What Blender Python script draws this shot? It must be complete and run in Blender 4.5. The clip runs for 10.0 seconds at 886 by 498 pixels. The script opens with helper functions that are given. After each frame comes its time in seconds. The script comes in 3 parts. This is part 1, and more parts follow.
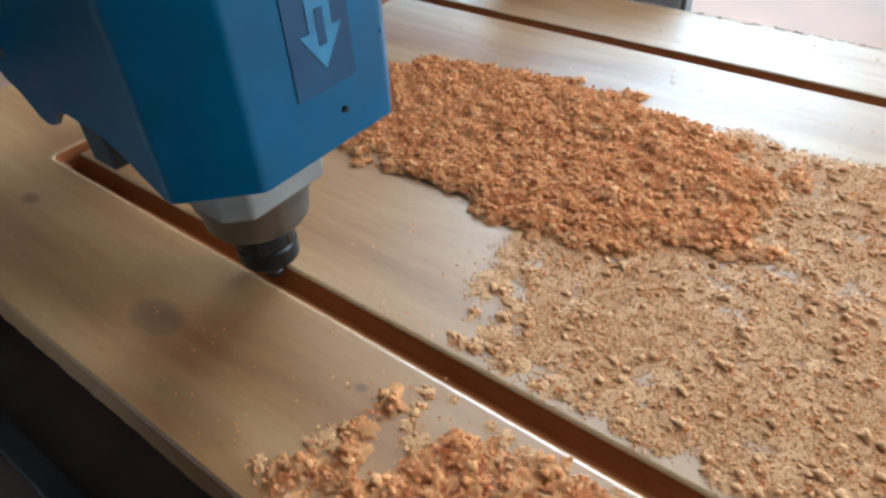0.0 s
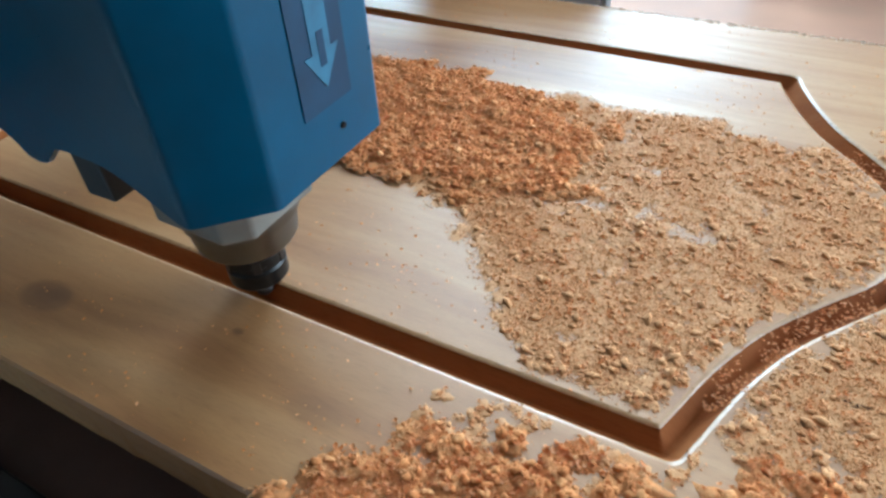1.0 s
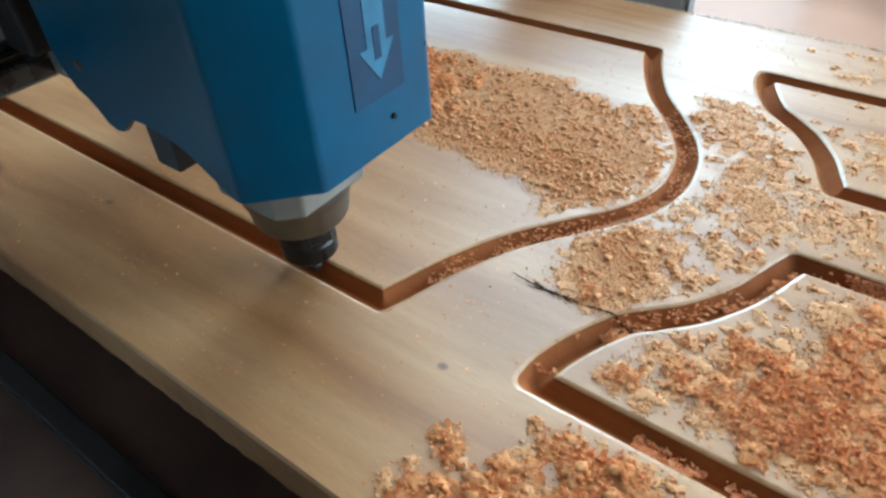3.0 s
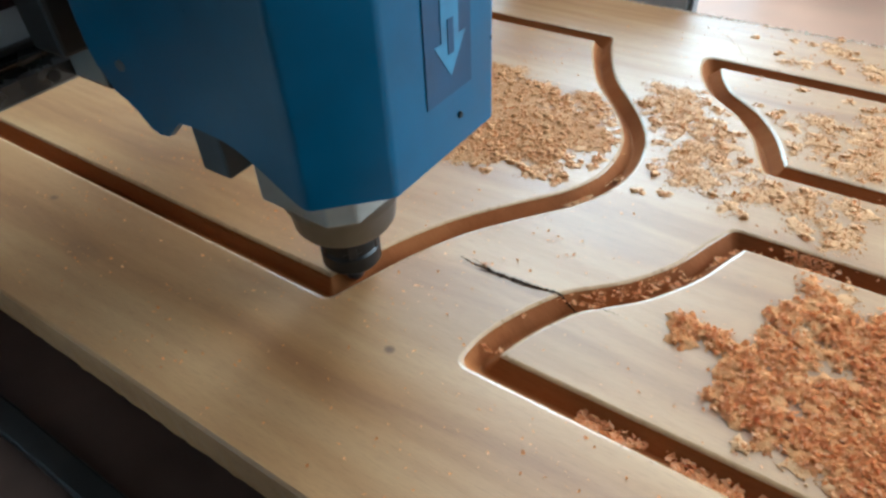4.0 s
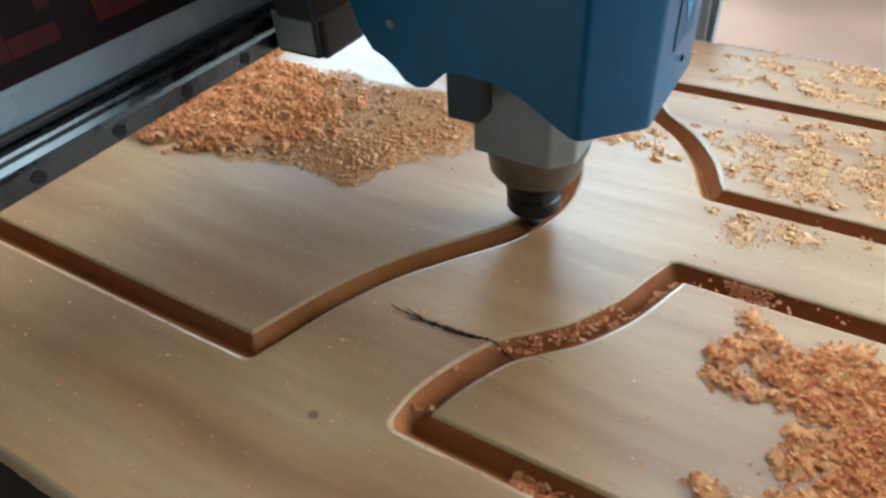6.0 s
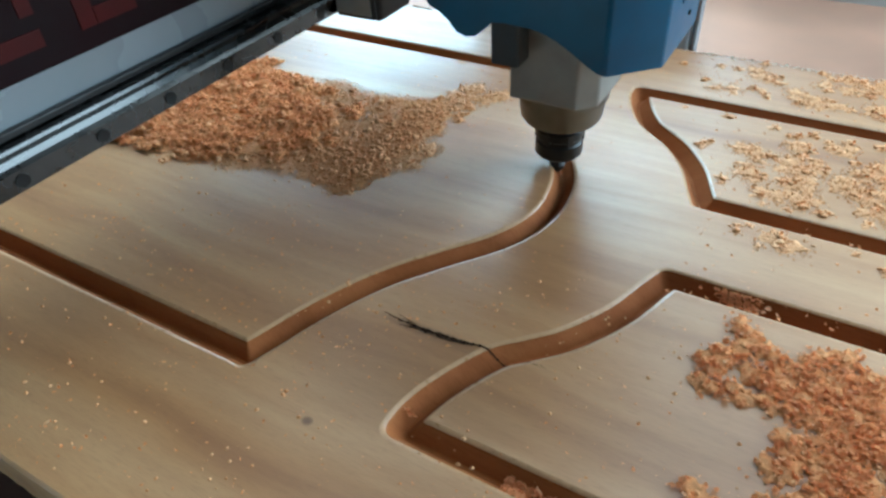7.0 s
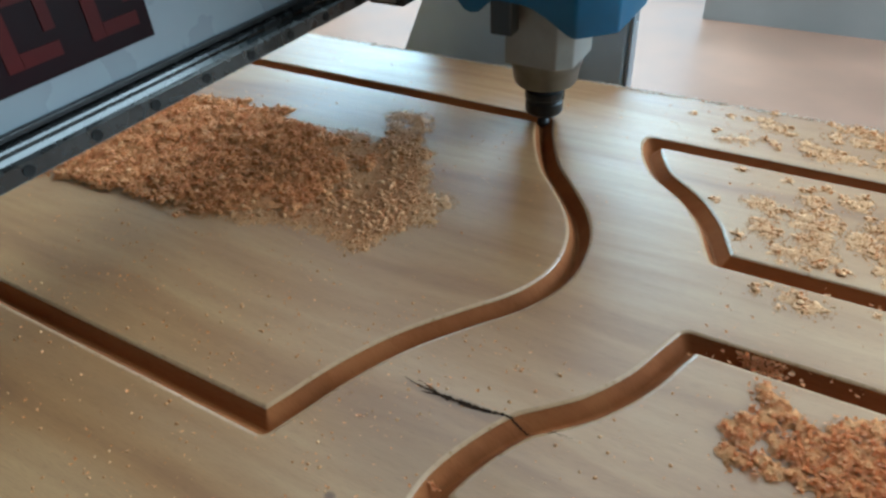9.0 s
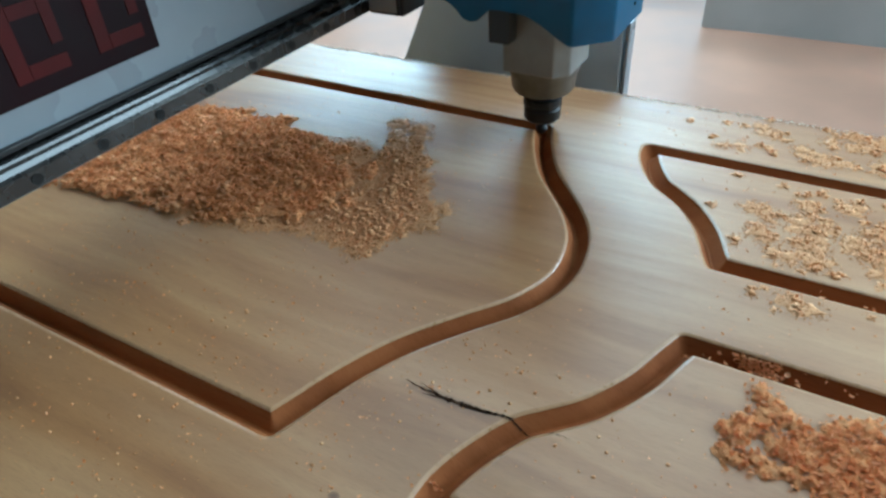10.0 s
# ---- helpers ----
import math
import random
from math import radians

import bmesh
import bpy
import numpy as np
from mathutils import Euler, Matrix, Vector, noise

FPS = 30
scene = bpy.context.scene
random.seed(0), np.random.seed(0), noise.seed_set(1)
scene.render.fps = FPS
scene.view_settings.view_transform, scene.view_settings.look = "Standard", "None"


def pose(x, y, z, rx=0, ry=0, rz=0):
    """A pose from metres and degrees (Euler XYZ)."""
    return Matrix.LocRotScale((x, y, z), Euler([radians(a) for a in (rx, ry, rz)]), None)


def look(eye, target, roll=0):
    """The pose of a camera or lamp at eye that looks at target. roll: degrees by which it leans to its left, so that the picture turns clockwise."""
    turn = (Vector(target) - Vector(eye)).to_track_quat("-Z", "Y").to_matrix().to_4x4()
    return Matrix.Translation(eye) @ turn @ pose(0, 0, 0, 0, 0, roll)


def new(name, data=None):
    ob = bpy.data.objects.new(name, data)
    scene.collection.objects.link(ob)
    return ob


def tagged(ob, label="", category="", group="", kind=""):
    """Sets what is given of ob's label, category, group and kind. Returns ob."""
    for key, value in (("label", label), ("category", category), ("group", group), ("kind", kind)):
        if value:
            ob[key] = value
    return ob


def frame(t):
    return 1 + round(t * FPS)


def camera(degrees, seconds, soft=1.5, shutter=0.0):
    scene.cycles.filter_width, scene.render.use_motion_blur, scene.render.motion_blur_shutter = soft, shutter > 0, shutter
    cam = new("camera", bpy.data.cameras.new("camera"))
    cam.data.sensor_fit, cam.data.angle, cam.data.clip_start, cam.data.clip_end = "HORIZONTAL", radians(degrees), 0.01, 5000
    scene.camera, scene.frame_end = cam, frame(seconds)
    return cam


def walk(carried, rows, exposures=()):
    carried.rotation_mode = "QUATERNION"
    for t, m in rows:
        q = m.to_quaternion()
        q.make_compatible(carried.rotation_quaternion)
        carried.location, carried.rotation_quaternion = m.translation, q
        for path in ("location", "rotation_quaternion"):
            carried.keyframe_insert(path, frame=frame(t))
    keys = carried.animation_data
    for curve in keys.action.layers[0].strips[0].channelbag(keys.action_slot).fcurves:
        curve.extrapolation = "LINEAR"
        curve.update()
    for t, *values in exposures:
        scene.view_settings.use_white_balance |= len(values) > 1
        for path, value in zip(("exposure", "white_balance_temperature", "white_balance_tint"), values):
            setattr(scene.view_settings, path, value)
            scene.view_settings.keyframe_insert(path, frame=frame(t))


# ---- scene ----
cam = camera(67.0, 10.0, soft=2.7)
PATH = [
    (0, (-0.089, -0.203, 0.336), (-1.064, 0.972, -0.956), -3.9),
    (0.5, (-0.048, -0.23, 0.367), (-0.883, 0.998, -0.972), -3.7),
    (1, (0.0, -0.243, 0.352), (-0.786, 1.059, -0.946), -3.9),
    (1.5, (0.063, -0.239, 0.348), (-0.786, 1.013, -0.96), -4.7),
    (2, (0.147, -0.227, 0.345), (-0.785, 0.949, -0.977), -4.2),
    (2.5, (0.222, -0.237, 0.365), (-0.768, 0.917, -0.935), -4.5),
    (3, (0.26, -0.241, 0.361), (-0.691, 0.935, -0.947), -3.8),
    (4.5, (0.283, -0.228, 0.35), (-0.587, 1.008, -0.96), -3.4),
    (5, (0.282, -0.214, 0.351), (-0.567, 1.027, -0.969), -3.5),
    (5.5, (0.283, -0.201, 0.346), (-0.558, 1.054, -0.964), -3.7),
    (6, (0.287, -0.188, 0.355), (-0.53, 1.097, -0.941), -3.8),
    (7.5, (0.293, -0.191, 0.361), (-0.527, 1.125, -0.902), -3.6),
    (8, (0.289, -0.185, 0.371), (-0.532, 1.15, -0.871), -3.9),
    (8.5, (0.277, -0.178, 0.377), (-0.541, 1.162, -0.861), -3.9),
    (9, (0.268, -0.18, 0.381), (-0.564, 1.167, -0.841), -3.5),
    (9.5, (0.276, -0.184, 0.383), (-0.564, 1.173, -0.823), -3.6),
    (10, (0.274, -0.188, 0.385), (-0.57, 1.17, -0.816), -3.9),
]
# the clip's camera lifts and lowers its exposure and cools its white balance on the way
EXPOSURES = [(0, -0.65, 5200, 1), (2.5, -0.58, 5200, -1), (4.5, -0.47, 5250, -2), (6, -0.40, 5050, -5), (8, -0.73, 4850, -8), (10, -0.82, 4850, -8)]
walk(cam, [(t, look(eye, target, roll)) for t, eye, target, roll in PATH], EXPOSURES)

# ---------------- world and light ----------------
world = bpy.data.worlds.new("world")
scene.world = world
world.use_nodes = True
wn = world.node_tree.nodes
wbg = wn["Background"]
sky = wn.new("ShaderNodeTexSky")
sky.sky_type = "NISHITA"
sky.sun_disc = False
sky.sun_elevation = radians(35)
sky.sun_rotation = radians(20)
world.node_tree.links.new(sky.outputs[0], wbg.inputs[0])
wbg.inputs[1].default_value = 0.08
scene.view_settings.exposure = 0.0


def window_light(name, m, w, h, power, colour):
    data = bpy.data.lights.new(name, "AREA")
    data.shape, data.size, data.size_y = "RECTANGLE", w, h
    data.energy, data.color = power, colour
    ob = new(name, data)
    ob.matrix_world = m
    return ob


# daylight in the openings of the room
window_light("daylight_doorway", look((-1.47, 3.25, 1.50), (-0.2, 0.3, 0.1)), 2.35, 2.3, 275, (0.84, 0.96, 1.0))
# soft overhead fill, added to weaken the head's shadow; no rooflight is in view
window_light("roof_fill", look((-0.35, 2.1, 3.15), (-0.35, 1.4, 0)), 2.8, 0.9, 75, (1.0, 0.95, 0.88))
window_light("daylight_north", look((2.50, 3.25, 1.70), (0.0, 0.3, 0.1)), 1.6, 1.8, 120, (0.97, 0.98, 1.0))
window_light("daylight_east", look((3.42, 1.90, 1.40), (0, 0.4, 0.1)), 2.6, 2.2, 125, (1.0, 0.97, 0.95))


# ---------------- materials ----------------
def material(name, colour, rough=0.5, metal=0.0, coat=0.0):
    m = bpy.data.materials.new(name)
    m.use_nodes = True
    b = m.node_tree.nodes["Principled BSDF"]
    b.inputs["Base Color"].default_value = (*colour, 1)
    b.inputs["Roughness"].default_value = rough
    b.inputs["Metallic"].default_value = metal
    b.inputs["Coat Weight"].default_value = coat
    return m


def node(m, kind, **inputs):
    n = m.node_tree.nodes.new(kind)
    for key, value in inputs.items():
        n.inputs[key.replace("_", " ")].default_value = value
    return n


def wire(m, a, b):
    m.node_tree.links.new(a, b)


def ramp(m, source, stops):
    r = m.node_tree.nodes.new("ShaderNodeValToRGB")
    els = r.color_ramp.elements
    while len(els) < len(stops):
        els.new(0.5)
    for e, (p, c) in zip(els, stops):
        e.position, e.color = p, (*c, 1)
    wire(m, source, r.inputs[0])
    return r


def coords(m, scale=(1, 1, 1), loc=(0, 0, 0)):
    tc = m.node_tree.nodes.new("ShaderNodeTexCoord")
    mp = m.node_tree.nodes.new("ShaderNodeMapping")
    mp.inputs["Scale"].default_value = scale
    mp.inputs["Location"].default_value = loc
    wire(m, tc.outputs["Object"], mp.inputs[0])
    return mp.outputs[0]


def mix(m, kind, fac, a, b):
    n = m.node_tree.nodes.new("ShaderNodeMix")
    n.data_type, n.blend_type = "RGBA", kind
    for socket, value in ((n.inputs[0], fac), (n.inputs[6], a), (n.inputs[7], b)):
        if isinstance(value, (int, float)):
            socket.default_value = value
        elif isinstance(value, tuple):
            socket.default_value = (*value, 1)
        else:
            wire(m, value, socket)
    return n.outputs[2]


def bumped(m, source, strength, distance):
    n = node(m, "ShaderNodeBump", Strength=strength, Distance=distance)
    wire(m, source, n.inputs["Height"])
    wire(m, n.outputs[0], m.node_tree.nodes["Principled BSDF"].inputs["Normal"])


def worn(m, colour, scale=30.0, amount=0.25, rough=(0.35, 0.55), bump=0.05):
    """Paint, metal or plastic with smudges and fine relief."""
    b = m.node_tree.nodes["Principled BSDF"]
    c = coords(m)
    n1 = node(m, "ShaderNodeTexNoise", Scale=scale, Detail=6.0)
    n2 = node(m, "ShaderNodeTexNoise", Scale=scale * 12, Detail=3.0)
    wire(m, c, n1.inputs["Vector"])
    wire(m, c, n2.inputs["Vector"])
    dark = tuple(v * (1 - amount) for v in colour)
    light = tuple(min(1, v * (1 + amount * 0.5)) for v in colour)
    r = ramp(m, n1.outputs[0], [(0.3, dark), (0.7, light)])
    wire(m, r.outputs[0], b.inputs["Base Color"])
    rr = ramp(m, n1.outputs[0], [(0.3, (rough[0],) * 3), (0.7, (rough[1],) * 3)])
    wire(m, rr.outputs[0], b.inputs["Roughness"])
    bumped(m, n2.outputs[0], bump, 0.001)
    return m


def wood_material(name, pale, mid, dark, rough, knots=()):
    """Planed softwood with the grain along x, cloudy heartwood and a few knots."""
    m = material(name, mid, rough)
    b = m.node_tree.nodes["Principled BSDF"]
    warp = node(m, "ShaderNodeTexNoise", Scale=2.2, Detail=2.0)
    wire(m, coords(m, (1.0, 2.0, 1.0)), warp.inputs["Vector"])
    base = coords(m, (1.2, 13.0, 5.0))
    add = m.node_tree.nodes.new("ShaderNodeVectorMath")
    add.operation = "MULTIPLY_ADD"
    wire(m, warp.outputs["Color"], add.inputs[0])
    add.inputs[1].default_value = (0.3, 1.6, 0.3)
    wire(m, base, add.inputs[2])
    broad = node(m, "ShaderNodeTexNoise", Scale=1.3, Detail=4.0, Roughness=0.55)
    wire(m, add.outputs[0], broad.inputs["Vector"])
    fine = node(m, "ShaderNodeTexNoise", Scale=5.0, Detail=5.0, Roughness=0.6)
    wire(m, coords(m, (0.9, 17.0, 8.0)), fine.inputs["Vector"])
    cloud = node(m, "ShaderNodeTexNoise", Scale=4.0, Detail=3.0)
    wire(m, coords(m, (1.0, 2.2, 1.0), (3.1, 0.7, 0)), cloud.inputs["Vector"])
    c1 = ramp(m, broad.outputs[0], [(0.33, dark), (0.48, mid), (0.66, pale)]).outputs[0]
    c2 = ramp(m, fine.outputs[0], [(0.32, (0.72, 0.66, 0.60)), (0.62, (1, 1, 1))]).outputs[0]
    c3 = ramp(m, cloud.outputs[0], [(0.30, (0.74, 0.64, 0.55)), (0.64, (1, 1, 1))]).outputs[0]
    out = mix(m, "MULTIPLY", 0.30, c1, c2)
    out = mix(m, "MULTIPLY", 0.65, out, c3)
    pores = node(m, "ShaderNodeTexNoise", Scale=9.0, Detail=3.0, Roughness=0.65)
    wire(m, coords(m, (9.0, 120.0, 20.0)), pores.inputs["Vector"])
    c4 = ramp(m, pores.outputs[0], [(0.34, (0.66, 0.60, 0.54)), (0.50, (1, 1, 1))]).outputs[0]
    out = mix(m, "MULTIPLY", 0.4, out, c4)
    for x, y, rx, ry, depth in knots:
        mp = m.node_tree.nodes.new("ShaderNodeVectorMath")
        mp.operation = "MULTIPLY_ADD"
        tc = m.node_tree.nodes.new("ShaderNodeTexCoord")
        wire(m, tc.outputs["Object"], mp.inputs[0])
        mp.inputs[1].default_value = (1 / rx, 1 / ry, 0)
        mp.inputs[2].default_value = (-x / rx, -y / ry, 0)
        wob = m.node_tree.nodes.new("ShaderNodeVectorMath")
        wob.operation = "MULTIPLY_ADD"
        wire(m, warp.outputs["Color"], wob.inputs[0])
        wob.inputs[1].default_value = (0.8, 0.8, 0)
        wire(m, mp.outputs[0], wob.inputs[2])
        ln = m.node_tree.nodes.new("ShaderNodeVectorMath")
        ln.operation = "LENGTH"
        wire(m, wob.outputs[0], ln.inputs[0])
        mask = ramp(m, ln.outputs["Value"], [(0.25, (depth,) * 3), (0.6, (depth * 0.75,) * 3), (1.0, (0, 0, 0))])
        mask.color_ramp.interpolation = "EASE"
        out = mix(m, "MIX", mask.outputs[0], out, (0.17, 0.075, 0.03))
    wire(m, out, b.inputs["Base Color"])
    rr = ramp(m, fine.outputs[0], [(0.3, (rough + 0.1,) * 3), (0.7, (rough - 0.05,) * 3)])
    wire(m, rr.outputs[0], b.inputs["Roughness"])
    bumped(m, fine.outputs[0], 0.06, 0.0005)
    return m


def sheen(m, level):
    m.node_tree.nodes["Principled BSDF"].inputs["Specular IOR Level"].default_value = level
    return m


WOOD = wood_material("planed_wood", (0.60, 0.350, 0.155), (0.51, 0.265, 0.098), (0.37, 0.165, 0.055), 0.44,
                     [(-0.4575, -0.063, 0.030, 0.018, 0.85), (-0.4545, -0.062, 0.013, 0.008, 0.6), (-0.692, -0.044, 0.014, 0.009, 0.7), (0.0725, -0.0135, 0.005, 0.004, 0.9), (-0.302, -0.032, 0.006, 0.004, 0.8),
                      (-0.36, -0.10, 0.05, 0.02, 0.35), (-0.20, -0.06, 0.03, 0.012, 0.3), (0.15, 0.06, 0.10, 0.05, 0.22), (0.13, 0.09, 0.06, 0.007, 0.5)])
sheen(WOOD, 0.95)
CUT = sheen(wood_material("cut_wood", (0.43, 0.165, 0.050), (0.355, 0.125, 0.036), (0.25, 0.086, 0.024), 0.75), 0.15)
LIP = sheen(worn(material("burnished_edge", (0.53, 0.310, 0.145), 0.3), (0.53, 0.310, 0.145), 200, 0.15, (0.26, 0.36), 0.02), 0.9)
SPLINTER = worn(material("raw_splinter", (0.82, 0.70, 0.54), 0.7), (0.82, 0.70, 0.54), 200, 0.15, (0.6, 0.8))
RESIN = worn(material("dark_resin", (0.035, 0.02, 0.012), 0.9), (0.035, 0.018, 0.010), 90, 0.5, (0.9, 1.0))
RESIN.node_tree.nodes["Principled BSDF"].inputs["Specular IOR Level"].default_value = 0.1
CHIP = material("wood_chip", (0.60, 0.32, 0.14), 0.8)
b = CHIP.node_tree.nodes["Principled BSDF"]
geo = CHIP.node_tree.nodes.new("ShaderNodeNewGeometry")
wire(CHIP, ramp(CHIP, geo.outputs["Random Per Island"], [(0.0, (0.57, 0.225, 0.075)), (0.5, (0.70, 0.33, 0.125)), (1.0, (0.79, 0.46, 0.23))]).outputs[0], b.inputs["Base Color"])
DUSTY = material("dusty_chip", (0.54, 0.29, 0.12), 0.7)
geo = DUSTY.node_tree.nodes.new("ShaderNodeNewGeometry")
wire(DUSTY, ramp(DUSTY, geo.outputs["Random Per Island"], [(0.0, (0.58, 0.25, 0.085)), (0.5, (0.66, 0.33, 0.128)), (1.0, (0.75, 0.44, 0.20))]).outputs[0], DUSTY.node_tree.nodes["Principled BSDF"].inputs["Base Color"])
for leaf in (CHIP, DUSTY):
    pb = leaf.node_tree.nodes["Principled BSDF"]
    tr = leaf.node_tree.nodes.new("ShaderNodeBsdfTranslucent")
    tr.inputs[0].default_value = (0.88, 0.39, 0.15, 1)
    ms = leaf.node_tree.nodes.new("ShaderNodeMixShader")
    ms.inputs[0].default_value = 0.4
    wire(leaf, pb.outputs[0], ms.inputs[1])
    wire(leaf, tr.outputs[0], ms.inputs[2])
    wire(leaf, ms.outputs[0], leaf.node_tree.nodes["Material Output"].inputs[0])
FINE = sheen(worn(material("fine_dust", (0.69, 0.360, 0.148), 0.5), (0.69, 0.360, 0.148), 120, 0.15, (0.55, 0.68), 0.12), 0.38)
POWDER = worn(material("sawdust", (0.74, 0.330, 0.115), 0.9), (0.74, 0.330, 0.115), 160, 0.3, (0.85, 0.95), 0.9)
LUMP = material("dust_lump", (0.70, 0.33, 0.13), 0.9)
GREYED = material("thin_dust_lump", (0.60, 0.32, 0.14), 0.85)
for leaf, tones in ((LUMP, ((0.62, 0.220, 0.062), (0.75, 0.315, 0.100), (0.85, 0.45, 0.185))), (GREYED, ((0.63, 0.280, 0.098), (0.71, 0.360, 0.145), (0.79, 0.47, 0.225)))):
    geo = leaf.node_tree.nodes.new("ShaderNodeNewGeometry")
    tone = ramp(leaf, geo.outputs["Random Per Island"], [(0.0, tones[0]), (0.6, tones[1]), (1.0, tones[2])]).outputs[0]
    speck = node(leaf, "ShaderNodeTexNoise", Scale=900.0, Detail=3.0)
    wire(leaf, coords(leaf), speck.inputs["Vector"])
    shade = ramp(leaf, speck.outputs[0], [(0.3, (0.72, 0.68, 0.62)), (0.6, (1, 1, 1))]).outputs[0]
    wire(leaf, mix(leaf, "MULTIPLY", 0.7, tone, shade), leaf.node_tree.nodes["Principled BSDF"].inputs["Base Color"])
    bumped(leaf, speck.outputs[0], 0.7, 0.0008)
BLUE = worn(material("blue_plastic", (0.002, 0.098, 0.205), 0.3), (0.002, 0.098, 0.205), 25, 0.18, (0.27, 0.38), 0.03)
DECAL = worn(material("dark_decal", (0.012, 0.06, 0.13), 0.4), (0.012, 0.065, 0.14), 40, 0.3)
ARROW = worn(material("pale_arrow", (0.06, 0.21, 0.35), 0.4), (0.06, 0.21, 0.35), 60, 0.3)
GREY = worn(material("grey_casting", (0.30, 0.31, 0.29), 0.45, 0.3), (0.30, 0.31, 0.29), 30, 0.2)
DULL = worn(material("dull_grey", (0.030, 0.042, 0.050), 0.5), (0.030, 0.042, 0.050), 30, 0.2)
STEEL = worn(material("turned_steel", (0.22, 0.23, 0.23), 0.4, 1.0), (0.22, 0.23, 0.23), 40, 0.25, (0.34, 0.5))
BLACK = worn(material("black_oxide", (0.022, 0.022, 0.022), 0.35, 0.5), (0.022, 0.023, 0.023), 60, 0.4, (0.28, 0.45))
DARK = worn(material("dark_steel", (0.035, 0.032, 0.030), 0.5, 0.4), (0.035, 0.032, 0.030), 30, 0.3)
WHITE = worn(material("white_paint", (0.30, 0.325, 0.345), 0.3), (0.30, 0.325, 0.345), 12, 0.08, (0.22, 0.34), 0.03)
PALE = worn(material("pale_blue_paint", (0.58, 0.68, 0.73), 0.4), (0.58, 0.68, 0.73), 10, 0.1)
RAIL = worn(material("rail_steel", (0.10, 0.10, 0.098), 0.2, 1.0), (0.10, 0.10, 0.098), 50, 0.2, (0.2, 0.34))
SIGN = sheen(worn(material("black_sign", (0.012, 0.003, 0.004), 0.7), (0.012, 0.003, 0.004), 20, 0.4, (0.6, 0.8)), 0.2)
RED = sheen(worn(material("red_print", (0.065, 0.009, 0.008), 0.7), (0.065, 0.009, 0.008), 20, 0.3, (0.6, 0.8)), 0.2)
FRAME = worn(material("bed_paint", (0.11, 0.058, 0.040), 0.7), (0.11, 0.058, 0.040), 14, 0.4)
FLOOR = worn(material("tan_floor", (0.40, 0.225, 0.150), 0.4), (0.40, 0.225, 0.150), 3.0, 0.22, (0.3, 0.5), 0.05)
# dark tone for the unseen walls and ceiling, so that little light bounces back
DIM = worn(material("low_bounce_wall", (0.10, 0.09, 0.085), 0.9), (0.10, 0.09, 0.085), 3, 0.2, (0.8, 0.95))
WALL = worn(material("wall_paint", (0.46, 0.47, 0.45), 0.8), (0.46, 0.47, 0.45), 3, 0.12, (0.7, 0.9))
GLOW = bpy.data.materials.new("outdoor_haze")
GLOW.use_nodes = True
GLOW.node_tree.nodes.clear()
em = GLOW.node_tree.nodes.new("ShaderNodeEmission")
em.inputs[0].default_value, em.inputs[1].default_value = (0.88, 0.96, 1, 1), 3.2
wire(GLOW, em.outputs[0], GLOW.node_tree.nodes.new("ShaderNodeOutputMaterial").inputs[0])


# ---------------- mesh helpers ----------------
def part(name, bm, mat, parent=None, label="", smooth=False):
    me = bpy.data.meshes.new(name)
    bm.to_mesh(me)
    bm.free()
    me.materials.append(mat)
    if smooth:
        me.shade_smooth()
        me.set_sharp_from_angle(angle=radians(35))
    ob = new(name, me)
    ob.parent = parent
    return tagged(ob, label)


def box(x0, x1, y0, y1, z0, z1, bevel=0.0, bm=None):
    bm = bm or bmesh.new()
    made = bmesh.ops.create_cube(bm, size=1, matrix=Matrix.LocRotScale(((x0 + x1) / 2, (y0 + y1) / 2, (z0 + z1) / 2), None, (x1 - x0, y1 - y0, z1 - z0)))
    if bevel:
        es = list({e for v in made["verts"] for e in v.link_edges})
        bmesh.ops.bevel(bm, geom=es, offset=bevel, segments=2, affect="EDGES", profile=0.5)
    return bm


def lathe(profile, n=40, x=0.0, y=0.0, bm=None):
    """A turned part round the z axis from (radius, height) pairs, closed at both ends."""
    bm = bm or bmesh.new()
    rings = []
    for r, z in profile:
        rings.append([bm.verts.new((x + r * math.cos(2 * math.pi * i / n), y + r * math.sin(2 * math.pi * i / n), z)) for i in range(n)])
    for a, c in zip(rings, rings[1:]):
        for i in range(n):
            bm.faces.new((a[i], a[(i + 1) % n], c[(i + 1) % n], c[i]))
    bm.faces.new(rings[0][::-1])
    bm.faces.new(rings[-1])
    bmesh.ops.recalc_face_normals(bm, faces=bm.faces)
    return bm


def slab_from(points, axis, a, c, bevel=0.0):
    """A flat outline in the two other axes, given thickness from a to c along axis."""
    bm = bmesh.new()

    def at(p, v):
        return {"x": (v, *p), "y": (p[0], v, p[1]), "z": (*p, v)}[axis]
    lo = [bm.verts.new(at(p, a)) for p in points]
    hi = [bm.verts.new(at(p, c)) for p in points]
    n = len(points)
    bm.faces.new(lo)
    bm.faces.new(hi)
    for i in range(n):
        bm.faces.new((lo[i], lo[(i + 1) % n], hi[(i + 1) % n], hi[i]))
    bmesh.ops.recalc_face_normals(bm, faces=bm.faces)
    if bevel:
        bmesh.ops.bevel(bm, geom=list(bm.edges), offset=bevel, segments=2, affect="EDGES", profile=0.5)
    return bm


def thing(name, label, category, group="", kind="", m=None):
    ob = new(name)
    ob.empty_display_size = 0.05
    if m is not None:
        ob.matrix_world = m
    return tagged(ob, label, category, group, kind)


